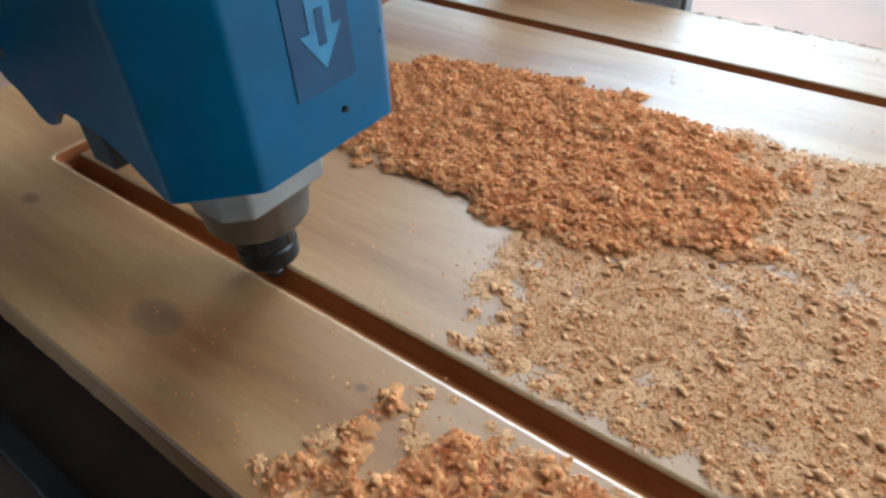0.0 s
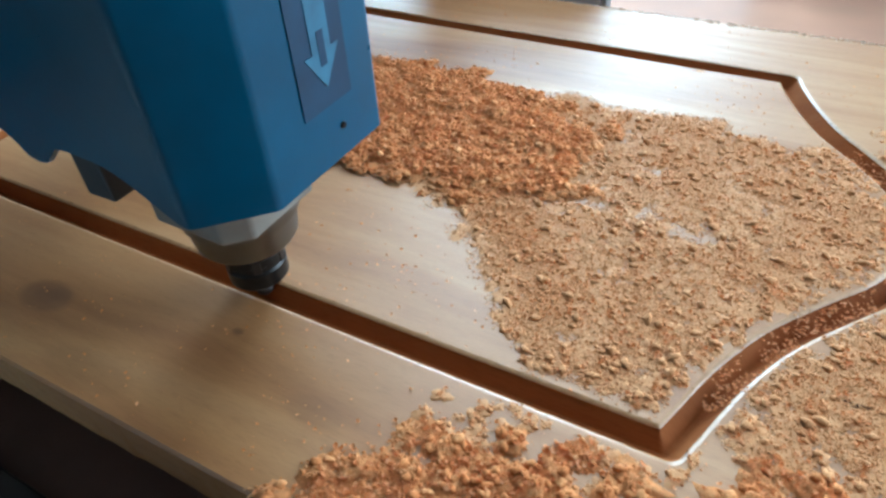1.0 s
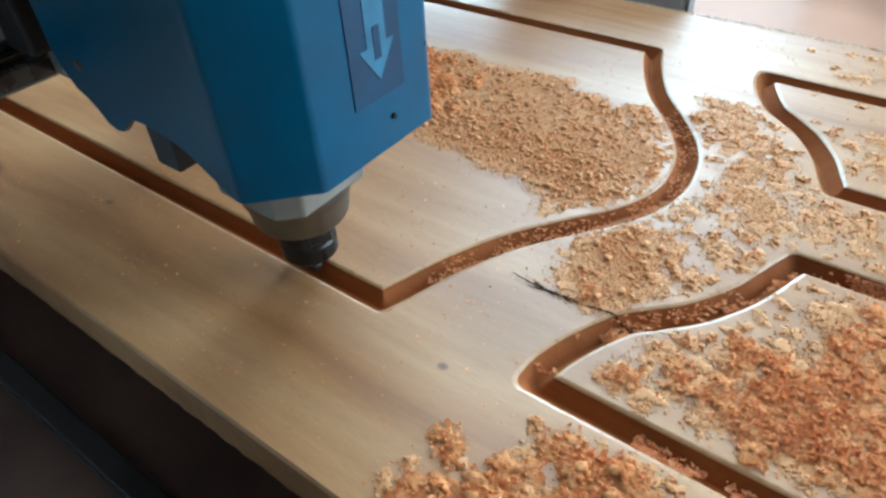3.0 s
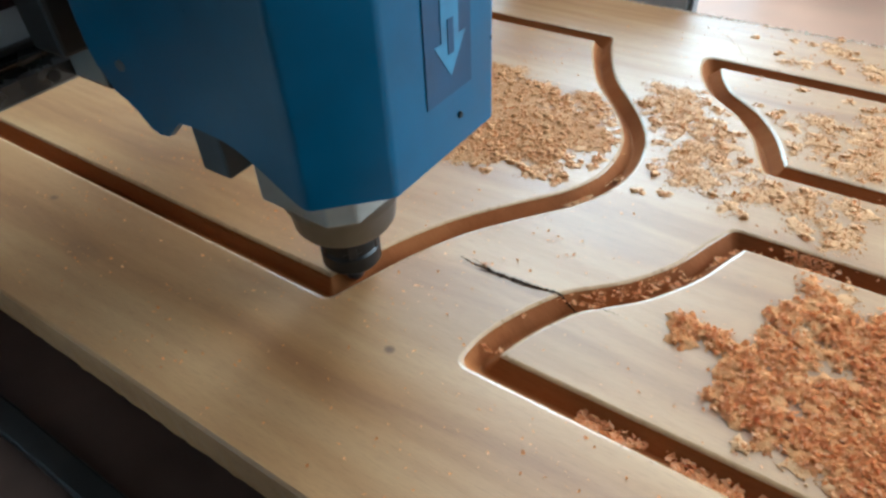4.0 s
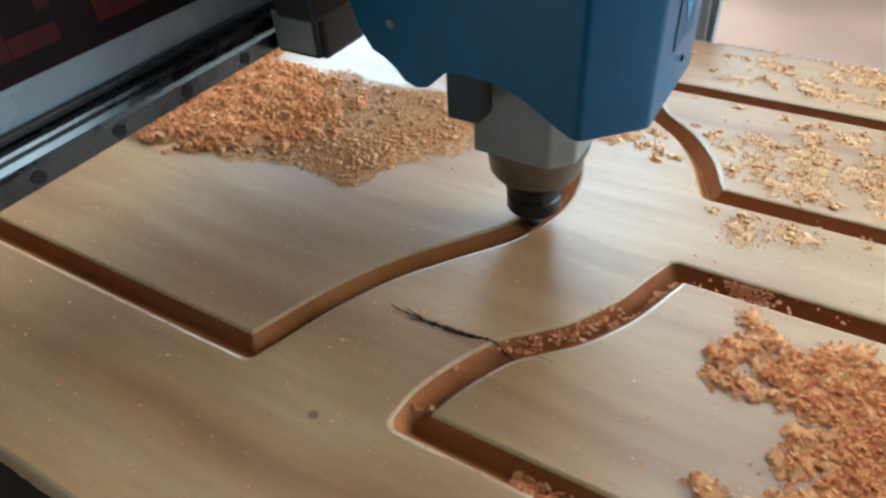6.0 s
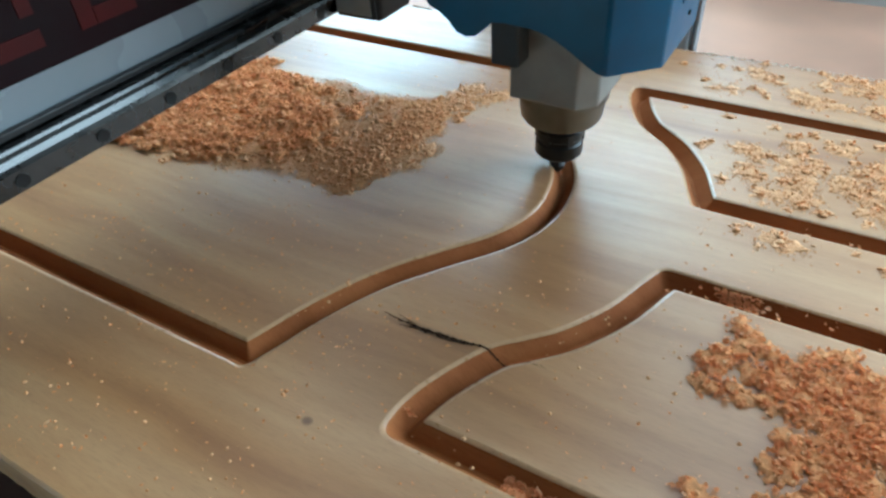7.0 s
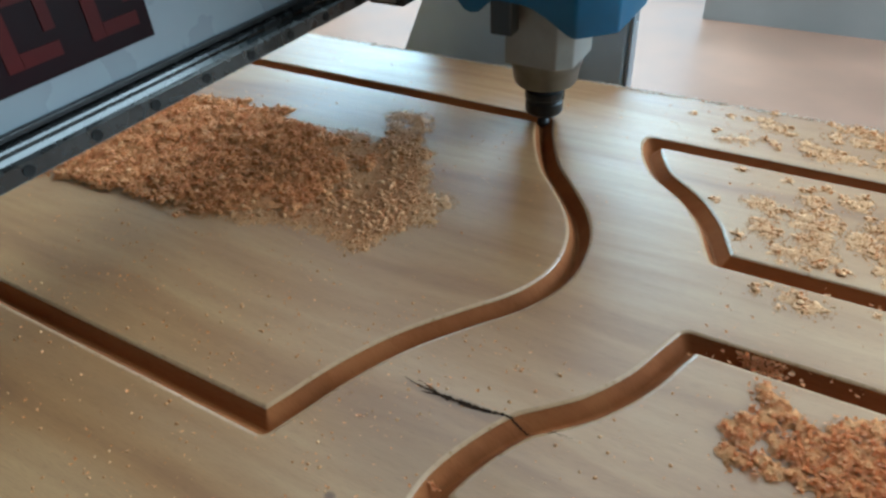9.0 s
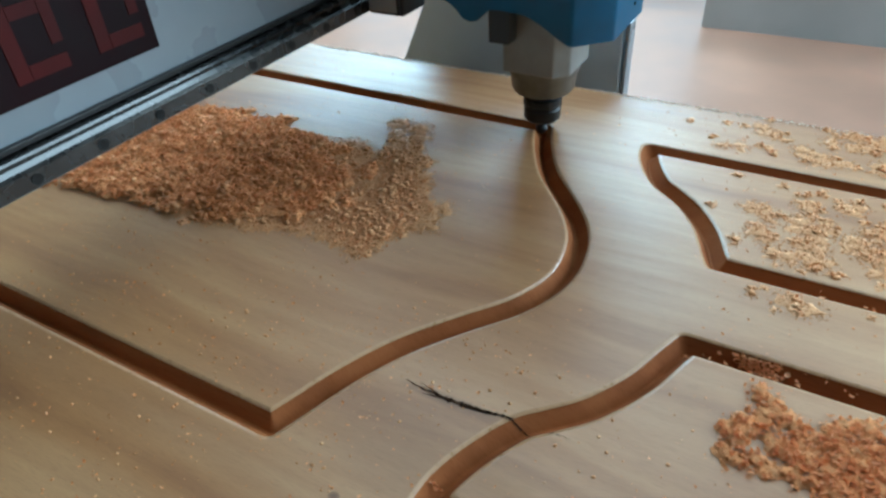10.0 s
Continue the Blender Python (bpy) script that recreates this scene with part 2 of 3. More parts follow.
# ---------------- the room ----------------
FZ = -0.80
part("floor", box(-4, 3.7, -3, 3.5, FZ - 0.1, FZ), FLOOR)
tagged(bpy.data.objects["floor"], "tan concrete workshop floor with stains", "floor", kind="structure")
bm = box(-4, 3.7, -3, 1.6, 3.2, 3.3)
box(-4, 3.7, 2.6, 3.5, 3.2, 3.3, bm=bm)
box(-4, -1.8, 1.6, 2.6, 3.2, 3.3, bm=bm)
box(1.1, 3.7, 1.6, 2.6, 3.2, 3.3, bm=bm)
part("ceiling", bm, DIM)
tagged(bpy.data.objects["ceiling"], "plain ceiling out of view, dark against bounce light, with an added rooflight", "ceiling", kind="structure")


def wall_with(name, axis, at, thick, lo, hi, holes, label, mat=None):
    """A wall along x (axis 'y') or y (axis 'x') at a place, with rectangular holes (a, b, z0, z1)."""
    bm = bmesh.new()
    spans = sorted(holes)
    cuts = [lo] + [v for h in spans for v in h[:2]] + [hi]

    def add(a, c, z0, z1):
        if c - a > 1e-4 and z1 - z0 > 1e-4:
            if axis == "y":
                box(a, c, at, at + thick, z0, z1, bm=bm)
            else:
                box(at, at + thick, a, c, z0, z1, bm=bm)
    for i in range(0, len(cuts), 2):
        add(cuts[i], cuts[i + 1], FZ, 3.2)
    for a, c, z0, z1 in spans:
        add(a, c, FZ, z0)
        add(a, c, z1, 3.2)
    ob = part(name, bm, mat or WALL)
    return tagged(ob, label, "wall", kind="structure")


wall_with("wall_north", "y", 3.3, 0.2, -4, 3.7, [(-2.65, -0.30, FZ, 2.7), (1.7, 3.3, 0.8, 2.6)], "grey workshop wall with a wide doorway and a window")
wall_with("wall_east", "x", 3.5, 0.2, -3, 3.3, [(0.6, 3.2, 0.3, 2.5)], "grey workshop wall with a window")
# south and west walls stay out of view; their dark tone holds down bounce light
wall_with("wall_south", "y", -3.0, 0.2, -4, 3.5, [], "plain workshop wall out of view, kept dark against bounce light", DIM)
wall_with("wall_west", "x", -4.0, 0.2, -2.8, 3.3, [], "plain workshop wall out of view, kept dark against bounce light", DIM)
for nm, bx in (("backdrop_north", (-8, 8, 8.0, 8.1, -2, 6)), ("backdrop_east", (8.0, 8.1, -8, 8, -2, 6))):
    tagged(part(nm, box(*bx), GLOW), "bright hazy daylight outside", "backdrop", kind="structure")
tagged(part("ground", box(-30, 30, -30, 30, FZ - 0.25, FZ - 0.15), FLOOR), "pale ground outside the workshop", "ground", kind="structure")


# ---------------- the carved door blank ----------------
W = 0.53
GW = 0.0255
OUT = 0.003
X0, X1, Y0, Y1 = -0.95, 1.05, -0.127, 0.648
THICK = 0.040


def spline(ctrl, n=8):
    """A smooth curve through control points."""
    pts = [Vector(p) for p in ctrl]
    pts = [pts[0] * 2 - pts[1]] + pts + [pts[-1] * 2 - pts[-2]]
    out = []
    for i in range(1, len(pts) - 2):
        p0, p1, p2, p3 = pts[i - 1:i + 3]
        for k in range(n):
            t = k / n
            out.append(0.5 * ((2 * p1) + (p2 - p0) * t + (2 * p0 - 5 * p1 + 4 * p2 - p3) * t * t + (3 * p1 - p0 - 3 * p2 + p3) * t ** 3))
    out.append(pts[-2])
    return out


# the arched end of the long panel, a little fuller on its far half
arch = spline([(0, 0), (0.0095, 0.028), (0.025, 0.073), (0.047, 0.1175), (0.076, 0.158), (0.107, 0.198), (0.124, 0.233), (0.130, 0.265), (0.128, 0.296), (0.120, 0.327), (0.102, 0.360), (0.076, 0.393), (0.050, 0.424), (0.030, 0.458), (0.012, 0.496), (0, W)])
LEFT = -0.750
panel_a = arch + [Vector((LEFT, W)), Vector((LEFT, 0))]
corners_a = {0, len(arch) - 1, len(arch), len(arch) + 1}
# the shouldered end of the two short panels
ogee = spline([(0.1165, 0.0), (0.1185, 0.028), (0.129, 0.060), (0.147, 0.0945), (0.165, 0.113), (0.183, 0.131), (0.197, 0.151), (0.210, 0.175), (0.222, 0.208), (0.2315, 0.2325)])
RIGHT = 0.93
panel_b = [Vector((RIGHT, 0)), Vector((RIGHT, ogee[-1].y))] + ogee[::-1]
corners_b = {0, 1, 2, len(panel_b) - 1}
panel_c = [Vector((p.x, W - 0.88 * p.y)) for p in panel_b][::-1]
corners_c = {len(panel_b) - 1 - i for i in corners_b}


def loops(pts, corners, width):
    """The outer line with rounded corners and the inner line with sharp ones, point for point (counter-clockwise)."""
    n = len(pts)
    outer, inner, ends = [], [], []
    for i, p in enumerate(pts):
        d0 = (p - pts[i - 1]).normalized()
        d1 = (pts[(i + 1) % n] - p).normalized()
        n0, n1 = Vector((-d0.y, d0.x)), Vector((-d1.y, d1.x))
        mitre = (n0 + n1).normalized()
        mitre = mitre / max(0.35, mitre.dot(n0))
        q = p + mitre * (width - OUT)
        p = p - mitre * OUT
        if i in corners:
            turn = d0.cross(d1)
            r = 0.010
            if turn > 0:
                c = p + mitre * r
                a0 = math.atan2(-n0.y, -n0.x)
                sweep = (math.atan2(-n1.y, -n1.x) - a0 + math.pi) % (2 * math.pi) - math.pi
                for k in range(7):
                    a = a0 + sweep * k / 6
                    outer.append(c + Vector((math.cos(a), math.sin(a))) * r)
                    inner.append(q)
                ends.append((len(inner) - 1, q, d0, d1))
                continue
        outer.append(p)
        inner.append(q)
        if i in corners:
            ends.append((len(inner) - 1, q, d0, d1))
    n = len(inner)
    for k, q, d0, d1 in ends:
        for step, way, sign in ((1, d1, 1), (-1, d0, -1)):
            j = (k + step) % n
            for _ in range(30):
                if (inner[j] - q).length > 1e-7 and ((inner[j] - q).dot(way) * sign > 0 or (inner[j] - q).length > 0.05):
                    break
                inner[j] = q
                j = (j + step) % n
    return outer, inner


# groove section: share of the width from the outer line, and depth
HALF = [(0.0, 0.0), (0.03, -0.0002), (0.075, -0.0006), (0.12, -0.0014), (0.14, -0.0028), (0.44, -0.0125), (0.5, -0.0136)]
SECTION = HALF + [(1 - u, z) for u, z in HALF[-2::-1]]

door = thing("door_blank", "pale planed wooden door blank with routed panel grooves", "door")
paths = [loops(panel_a, corners_a, GW), loops(panel_b, corners_b, GW), loops(panel_c, corners_c, GW)]


def filled(name, rings, label):
    bm = bmesh.new()
    edges = []
    for ring in rings:
        vs = []
        for p in ring:
            if not vs or (vs[-1].co.xy - p).length > 1e-6:
                vs.append(bm.verts.new((p.x, p.y, 0)))
        if (vs[0].co - vs[-1].co).length < 1e-6:
            bm.verts.remove(vs.pop())
        edges += [bm.edges.new((vs[i], vs[(i + 1) % len(vs)])) for i in range(len(vs))]
    bmesh.ops.triangle_fill(bm, use_beauty=True, use_dissolve=False, edges=edges, normal=(0, 0, 1))
    for f in bm.faces:
        if f.normal.z < 0:
            f.normal_flip()
    return part(name, bm, WOOD, door, label)


rim = [Vector(p) for p in ((X0, Y0), (X1, Y0), (X1, Y1), (X0, Y1))]
filled("frame_face", [rim] + [o for o, i in paths], "smooth pale planed frame around the panels")
for (o, i), what in zip(paths, ("long arched panel field", "short shouldered panel field", "short shouldered panel field")):
    filled("panel_field", [i], what)
for o, i in paths:
    n = len(o)
    bm = bmesh.new()
    rows = [[bm.verts.new((*(a + (c - a) * u), z)) for a, c in zip(o, i)] for u, z in SECTION]
    for k in range(len(SECTION) - 1):
        for j in range(n):
            f = (rows[k][j], rows[k][(j + 1) % n], rows[k + 1][(j + 1) % n], rows[k + 1][j])
            face = bm.faces.new(f)
            face.material_index = 1 if k in (0, 1, 2, 9, 10, 11) else 0
            face.smooth = k in (5, 6)
    bmesh.ops.remove_doubles(bm, verts=bm.verts, dist=1e-6)
    bmesh.ops.recalc_face_normals(bm, faces=bm.faces)
    if sum(f.normal.z for f in bm.faces) < 0:
        bmesh.ops.reverse_faces(bm, faces=bm.faces)
    ob = part("groove", bm, CUT, door, "routed groove of fresh reddish wood with a pale lip")
    ob.data.materials.append(LIP)
# the sides and the underside of the slab, with a slightly ragged far edge
bm = bmesh.new()
ring = []
nx = 240
for k in range(nx + 1):
    ring.append((X0 + (X1 - X0) * k / nx, Y0))
for k in range(nx + 1):
    ring.append((X1 - (X1 - X0) * k / nx, Y1))
top = [bm.verts.new((x, y, 0)) for x, y in ring]
mid = [bm.verts.new((x, y + (0.002 if y > 0 else -0.002), -0.002)) for x, y in ring]
low = [bm.verts.new((x, y + (0.002 if y > 0 else -0.002) + random.uniform(-0.0006, 0.0006), -THICK)) for x, y in ring]
n = len(ring)
for a, c in ((top, mid), (mid, low)):
    for k in range(n):
        bm.faces.new((a[k], c[k], c[(k + 1) % n], a[(k + 1) % n]))
bm.faces.new(low)
bmesh.ops.recalc_face_normals(bm, faces=bm.faces)
part("slab", bm, WOOD, door, "sawn edges and underside of the blank")


CENTRES = [[(a + c) / 2 for a, c in zip(o, i)] for o, i in paths]


def groove_gap(x, y):
    """How far a place lies from the middle of the nearest groove."""
    best = 9.0
    p = Vector((x, y))
    for line in CENTRES:
        for k in range(len(line)):
            a, c = line[k - 1], line[k]
            d = c - a
            n2 = d.length_squared
            u = max(0.0, min(1.0, (p - a).dot(d) / n2)) if n2 > 1e-12 else 0.0
            best = min(best, (p - a - d * u).length)
    return best


GAPS = {}


def near_groove(x, y):
    key = (round(x * 400), round(y * 400))
    if key not in GAPS:
        GAPS[key] = groove_gap(key[0] / 400, key[1] / 400) < GW * 0.5 + 0.010
    return GAPS[key]


def surface_z(x, y):
    u = 0.5 - min(0.5, groove_gap(x, y) / GW)
    for (u0, z0), (u1, z1) in zip(SECTION, SECTION[1:]):
        if u <= u1:
            return z0 + (z1 - z0) * (u - u0) / (u1 - u0)
    return 0.0


def crack(pts, widths, seed):
    rng = random.Random(seed)
    line = spline(pts, 16)
    bm = bmesh.new()
    left, right = [], []
    for k, p in enumerate(line):
        d = (line[min(k + 1, len(line) - 1)] - line[max(k - 1, 0)]).normalized()
        u = k / (len(line) - 1) * (len(widths) - 1)
        w = widths[int(u)] + (widths[min(int(u) + 1, len(widths) - 1)] - widths[int(u)]) * (u - int(u))
        w *= rng.uniform(0.45, 1.5)
        s = Vector((-d.y, d.x)) * w / 2
        p = p + Vector((-d.y, d.x)) * rng.uniform(-0.0005, 0.0005)
        for side, q in ((left, p + s), (right, p - s)):
            side.append(bm.verts.new((q.x, q.y, surface_z(q.x, q.y) + 0.0005)))
    for k in range(len(line) - 1):
        bm.faces.new((left[k], right[k], right[k + 1], left[k + 1]))
    part("crack", bm, RESIN, door, "dark resin-filled crack in the wood")


crack([(0.060, 0.0905), (0.083, 0.0885), (0.103, 0.0885), (0.126, 0.0905), (0.1415, 0.093)], [0.0005, 0.0014, 0.0040, 0.0028, 0.0018], 5)
crack([(0.1415, 0.093), (0.150, 0.094), (0.160, 0.0945), (0.172, 0.095), (0.190, 0.0955)], [0.0018, 0.0014, 0.0010, 0.0007, 0.0004], 9)
crack([(0.078, 0.0845), (0.087, 0.0865), (0.096, 0.0885)], [0.0005, 0.0014, 0.001], 6)
crack([(0.070, 0.0935), (0.082, 0.091), (0.092, 0.0888)], [0.0004, 0.001, 0.0008], 8)
crack([(0.108, 0.0865), (0.120, 0.0885), (0.134, 0.0905)], [0.0005, 0.0012, 0.0006], 10)


# ---------------- the machine ----------------
bed = thing("machine_bed", "dark steel bed of the router table under the door blank", "machine bed")
part("bed_plate", box(X0 + 0.05, X1 - 0.05, -0.10, 0.62, -0.09, -THICK - 0.0005, 0.002), FRAME, bed)
for y0, y1, z1 in ((-0.46, -0.1005, -0.10), (0.70, 0.86, -0.16)):
    part("side_beam", box(-1.3, 1.4, y0, y1, -0.34, z1, 0.004), FRAME, bed)
    part("beam_rail", box(-1.28, 1.38, y1 - 0.09, y1 - 0.07, z1, z1 + 0.018, 0.002), DARK, bed)
for x in (-1.1, 0.0, 1.1):
    part("cross_beam", box(x - 0.04, x + 0.04, -0.10, 0.70, -0.2, -0.0905, 0.003), FRAME, bed)
for x in (-1.15, 1.2):
    for y in (-0.25, 0.78):
        part("leg", box(x - 0.05, x + 0.05, y - 0.05, y + 0.05, FZ, -0.34, 0.004), FRAME, bed)

# the gantry; its own x is that of the cutter
gantry = thing("gantry", "grey steel gantry with a linear rail and dark sign", "gantry")
BX = -0.233
part("beam", box(BX - 0.14, BX, -0.24, 0.74, 0.128, 0.335, 0.004), WHITE, gantry, "pale grey painted box beam")
rail_pts = [(BX, 0.132), (BX + 0.020, 0.132), (BX + 0.020, 0.1455), (BX + 0.016, 0.1475), (BX + 0.0145, 0.1515), (BX + 0.016, 0.1555), (BX + 0.015, 0.1575), (BX, 0.1575)]
bm = bmesh.new()
a = [bm.verts.new((x, -0.23, z)) for x, z in rail_pts]
c = [bm.verts.new((x, 0.735, z)) for x, z in rail_pts]
bm.faces.new(a)
bm.faces.new(c)
for k in range(len(a)):
    bm.faces.new((a[k], a[(k + 1) % len(a)], c[(k + 1) % len(a)], c[k]))
bmesh.ops.recalc_face_normals(bm, faces=bm.faces)
rail = part("linear_rail", bm, RAIL, gantry, "polished steel linear guide rail")
# the shadow along the rail's upper edge, modelled as a thin dark strip
part("rail_shadow_strip", box(BX, BX + 0.006, -0.23, 0.735, 0.1580, 0.163, 0.001), DARK, gantry, "dark strip that stands for the shadow above the rail")
part("beam_lip", box(BX - 0.02, BX + 0.008, -0.235, 0.737, 0.1250, 0.1278, 0.0008), GREY, gantry, "thin grey lower edge")
bolt = None
for k in range(16):
    y = -0.205 + 0.06 * k
    bm = bmesh.new()
    bmesh.ops.create_cone(bm, cap_ends=True, segments=20, radius1=0.0048, radius2=0.0046, depth=0.0012, matrix=pose(0, 0, 0, 0, 90, 0))
    bolt = part("bolt", bm, BLACK, rail)
    bolt.location = (BX + 0.0204, y, 0.1388)
sign = part("sign", box(BX, BX + 0.0025, -0.22, 0.189, 0.186, 0.325, 0.0006), SIGN, gantry, "black sign with blurred red shapes")


def sign_bar(y0, y1, z0, z1):
    part("bar", box(BX + 0.0026, BX + 0.0034, y0, y1, z0, z1), RED, sign)


for k in range(5):
    y = 0.132 - 0.072 * k
    sign_bar(y, y + 0.012, 0.200, 0.30)
    sign_bar(y + 0.0125, y + 0.045, 0.200, 0.211)
    sign_bar(y + 0.0125, y + 0.036, 0.244, 0.254)
    sign_bar(y + 0.0365, y + 0.046, 0.22, 0.30)
for y0, y1 in ((0.745, 0.775), (-0.305, -0.275)):
    leg = part("side_plate", slab_from([(-0.37, -0.14), (0.03, -0.14), (0.026, 0.12), (-0.05, 0.165), (-0.19, 0.185), (-0.215, 0.345), (-0.40, 0.345), (-0.29, 0.08), (-0.352, -0.05)], "y", y0, y1, 0.003), PALE, gantry, "pale side plate that carries the beam")
    part("edge_cover", box(0.0305, 0.036, y0 + 0.002, y1 - 0.002, -0.13, 0.06, 0.001), WHITE, leg, "white edge strip")

# the cutting head; its origin is the cutter's axis at the level of the wood
head = thing("spindle_head", "blue-shrouded router spindle with black collet nut", "spindle")


def shroud():
    """A faceted plastic hood with a waved lower edge, open below."""
    HX, HY = 0.094, 0.086
    front = [(HX, 0.0, 0.1375), (HX, 0.050, 0.1375), (0.062, HY, 0.139)]
    side = [(0.062 - 0.0065 * k, HY, 0.139 + 0.027 * (0.5 - 0.5 * math.cos(math.pi * (k / 10) ** 0.75))) for k in range(1, 11)]
    lobe = [(-0.018, HY, 0.167), (-0.028, HY, 0.166), (-0.036, HY, 0.159), (-0.043, HY, 0.153), (-0.051, HY, 0.1515), (-0.059, HY, 0.154), (-0.066, HY, 0.162), (-0.074, HY, 0.168), (-0.083, HY, 0.172), (-0.092, HY, 0.186), (-0.098, HY, 0.205)]
    half = front + side + lobe
    ring = half[1:] + [(x, -y, z) for x, y, z in half[:0:-1]]
    bm = bmesh.new()
    top = 0.42
    n = len(ring)
    lo = [bm.verts.new(p) for p in ring]
    hi = [bm.verts.new((x, y, top)) for x, y, z in ring]
    li = [bm.verts.new((x * 0.955 - 0.001, y * 0.955, z)) for x, y, z in ring]
    hi2 = [bm.verts.new((x * 0.955 - 0.001, y * 0.955, top - 0.003)) for x, y, z in ring]
    for k in range(n):
        j = (k + 1) % n
        bm.faces.new((lo[k], lo[j], hi[j], hi[k]))
        bm.faces.new((li[j], li[k], hi2[k], hi2[j]))
        bm.faces.new((lo[j], lo[k], li[k], li[j]))
    bm.faces.new(hi)
    bm.faces.new(hi2[::-1])
    bmesh.ops.recalc_face_normals(bm, faces=bm.faces)
    es = [e for e in bm.edges if len(e.link_faces) == 2 and e.calc_face_angle(0) > 0.4 and abs(e.verts[0].co.z - e.verts[1].co.z) > 0.1]
    bmesh.ops.bevel(bm, geom=es, offset=0.003, segments=3, affect="EDGES", profile=0.5)
    return part("shroud", bm, BLUE, head, "glossy blue plastic hood", smooth=True)


hood = shroud()
# decal with an arrow on the front face
decal = part("decal", box(0.0942, 0.0948, -0.018, 0.025, 0.174, 0.298), DECAL, hood, "dark decal")
arrow = [(0.0045, 0.185), (-0.010, 0.206), (-0.0035, 0.206), (-0.0035, 0.236), (0.0125, 0.236), (0.0125, 0.206), (0.019, 0.206)]
part("arrow", slab_from(arrow, "x", 0.0949, 0.0953), ARROW, decal, "pale arrow that points down")
part("arrow_core", slab_from([(0.0018, 0.198), (0.0018, 0.217), (0.0072, 0.217), (0.0072, 0.198)], "x", 0.0954, 0.0957), DECAL, decal)
bm = bmesh.new()
bmesh.ops.create_cone(bm, cap_ends=True, segments=16, radius1=0.0022, radius2=0.0018, depth=0.0016, matrix=pose(0.0946, 0.013, 0.157, 0, 90, 0))
part("screw", bm, BLACK, hood)
for y in (-0.0862, 0.0862):
    bm = bmesh.new()
    bmesh.ops.create_cone(bm, cap_ends=True, segments=16, radius1=0.0035, radius2=0.003, depth=0.003, matrix=pose(-0.066, y, 0.192, 90, 0, 0))
    part("screw", bm, STEEL, hood)
body = part("motor_body", slab_from([(0.043, -0.030), (0.043, 0.030), (0.028, 0.045), (-0.033, 0.043), (-0.033, -0.043), (0.028, -0.045)], "z", 0.0835, 0.40, 0.002), GREY, head, "grey cast motor body")
part("bearing_collar", lathe([(0.030, 0.051), (0.0345, 0.052), (0.037, 0.056), (0.039, 0.072), (0.0415, 0.076), (0.0415, 0.083)]), STEEL, head, "turned steel bearing collar", smooth=True)
part("shaft", lathe([(0.013, 0.040), (0.0135, 0.0515)], 32), STEEL, head, smooth=True)


def collet_nut():
    bm = lathe([(0.015, 0.0125), (0.0198, 0.013), (0.0224, 0.016), (0.0226, 0.028), (0.021, 0.030), (0.021, 0.033), (0.0226, 0.0345), (0.0224, 0.041), (0.0205, 0.0425)], 48)
    nut = part("collet_nut", bm, BLACK, head, "black oxide collet nut with spanner notches", smooth=True)
    for k in range(6):
        a = k * math.pi / 3 + 0.3
        bm = box(0.0216, 0.0230, -0.0032, 0.0032, 0.0305, 0.0418, 0.0005)
        bmesh.ops.rotate(bm, verts=bm.verts, cent=(0, 0, 0), matrix=Matrix.Rotation(a, 3, "Z"))
        part("notch_face", bm, DARK, nut)


collet_nut()
cutter = part("cutter", lathe([(0.0012, -0.0095), (0.0065, -0.004), (0.0075, 0.0), (0.006, 0.003), (0.005, 0.004), (0.005, 0.018)], 24), DARK, head, "dark steel router bit", smooth=True)
for y in (-0.066, 0.066):
    part("side_bracket", box(-0.034, -0.010, y - 0.011, y + 0.011, 0.128, 0.40, 0.002), DULL, head, "dark grey side bracket")
# mounting plate, carriage and bearing blocks
part("mounting_plate", box(-0.070, -0.0505, -0.062, 0.062, 0.165, 0.42, 0.002), GREY, head, "grey mounting plate")
part("z_plate", box(-0.165, -0.130, -0.085, 0.085, 0.180, 0.42, 0.003), DARK, head, "dark carriage plate")
part("z_slide", box(-0.130, -0.0705, -0.045, 0.045, 0.19, 0.42, 0.003), DARK, head)
for y in (-0.012, 0.066):
    blk = part("bearing_block", box(-0.2125, -0.1655, y - 0.026, y + 0.026, 0.128, 0.172, 0.003), DARK, head, "dark linear bearing block")
    part("end_cap", box(-0.210, -0.168, y - 0.0325, y - 0.0265, 0.131, 0.170, 0.002), BLACK, blk, "black end cap")
    part("seal", box(-0.208, -0.170, y - 0.0345, y - 0.0328, 0.135, 0.166, 0.0005), GREY, blk, "grey wiper seal")


# ---------------- sawdust ----------------
def cutter_path(t):
    """Where the cutter stands at t seconds: along the near groove, then round the arched end."""
    c = GW / 2
    if t <= 3.6:
        return Vector((-0.437 + 0.1185 * t, c))
    rows = [(3.6, -0.0104, c), (3.68, -0.0085, 0.0125), (4.1, 0.000, 0.042), (4.5, 0.0155, 0.083), (5.0, 0.046, 0.138), (5.5, 0.081, 0.182), (6.0, 0.112, 0.234), (6.35, 0.120, 0.268),
            (6.7, 0.114, 0.305), (7.1, 0.093, 0.350), (7.5, 0.062, 0.390), (8.0, 0.031, 0.436), (8.5, 0.004, 0.489), (8.9, -0.007, 0.516), (9.2, -0.0085, 0.5195), (10.0, -0.0095, 0.5195)]
    for (t0, x0, y0), (t1, x1, y1) in zip(rows, rows[1:]):
        if t <= t1:
            s = (t - t0) / (t1 - t0)
            return Vector((x0 + (x1 - x0) * s, y0 + (y1 - y0) * s))
    return Vector(rows[-1][1:])


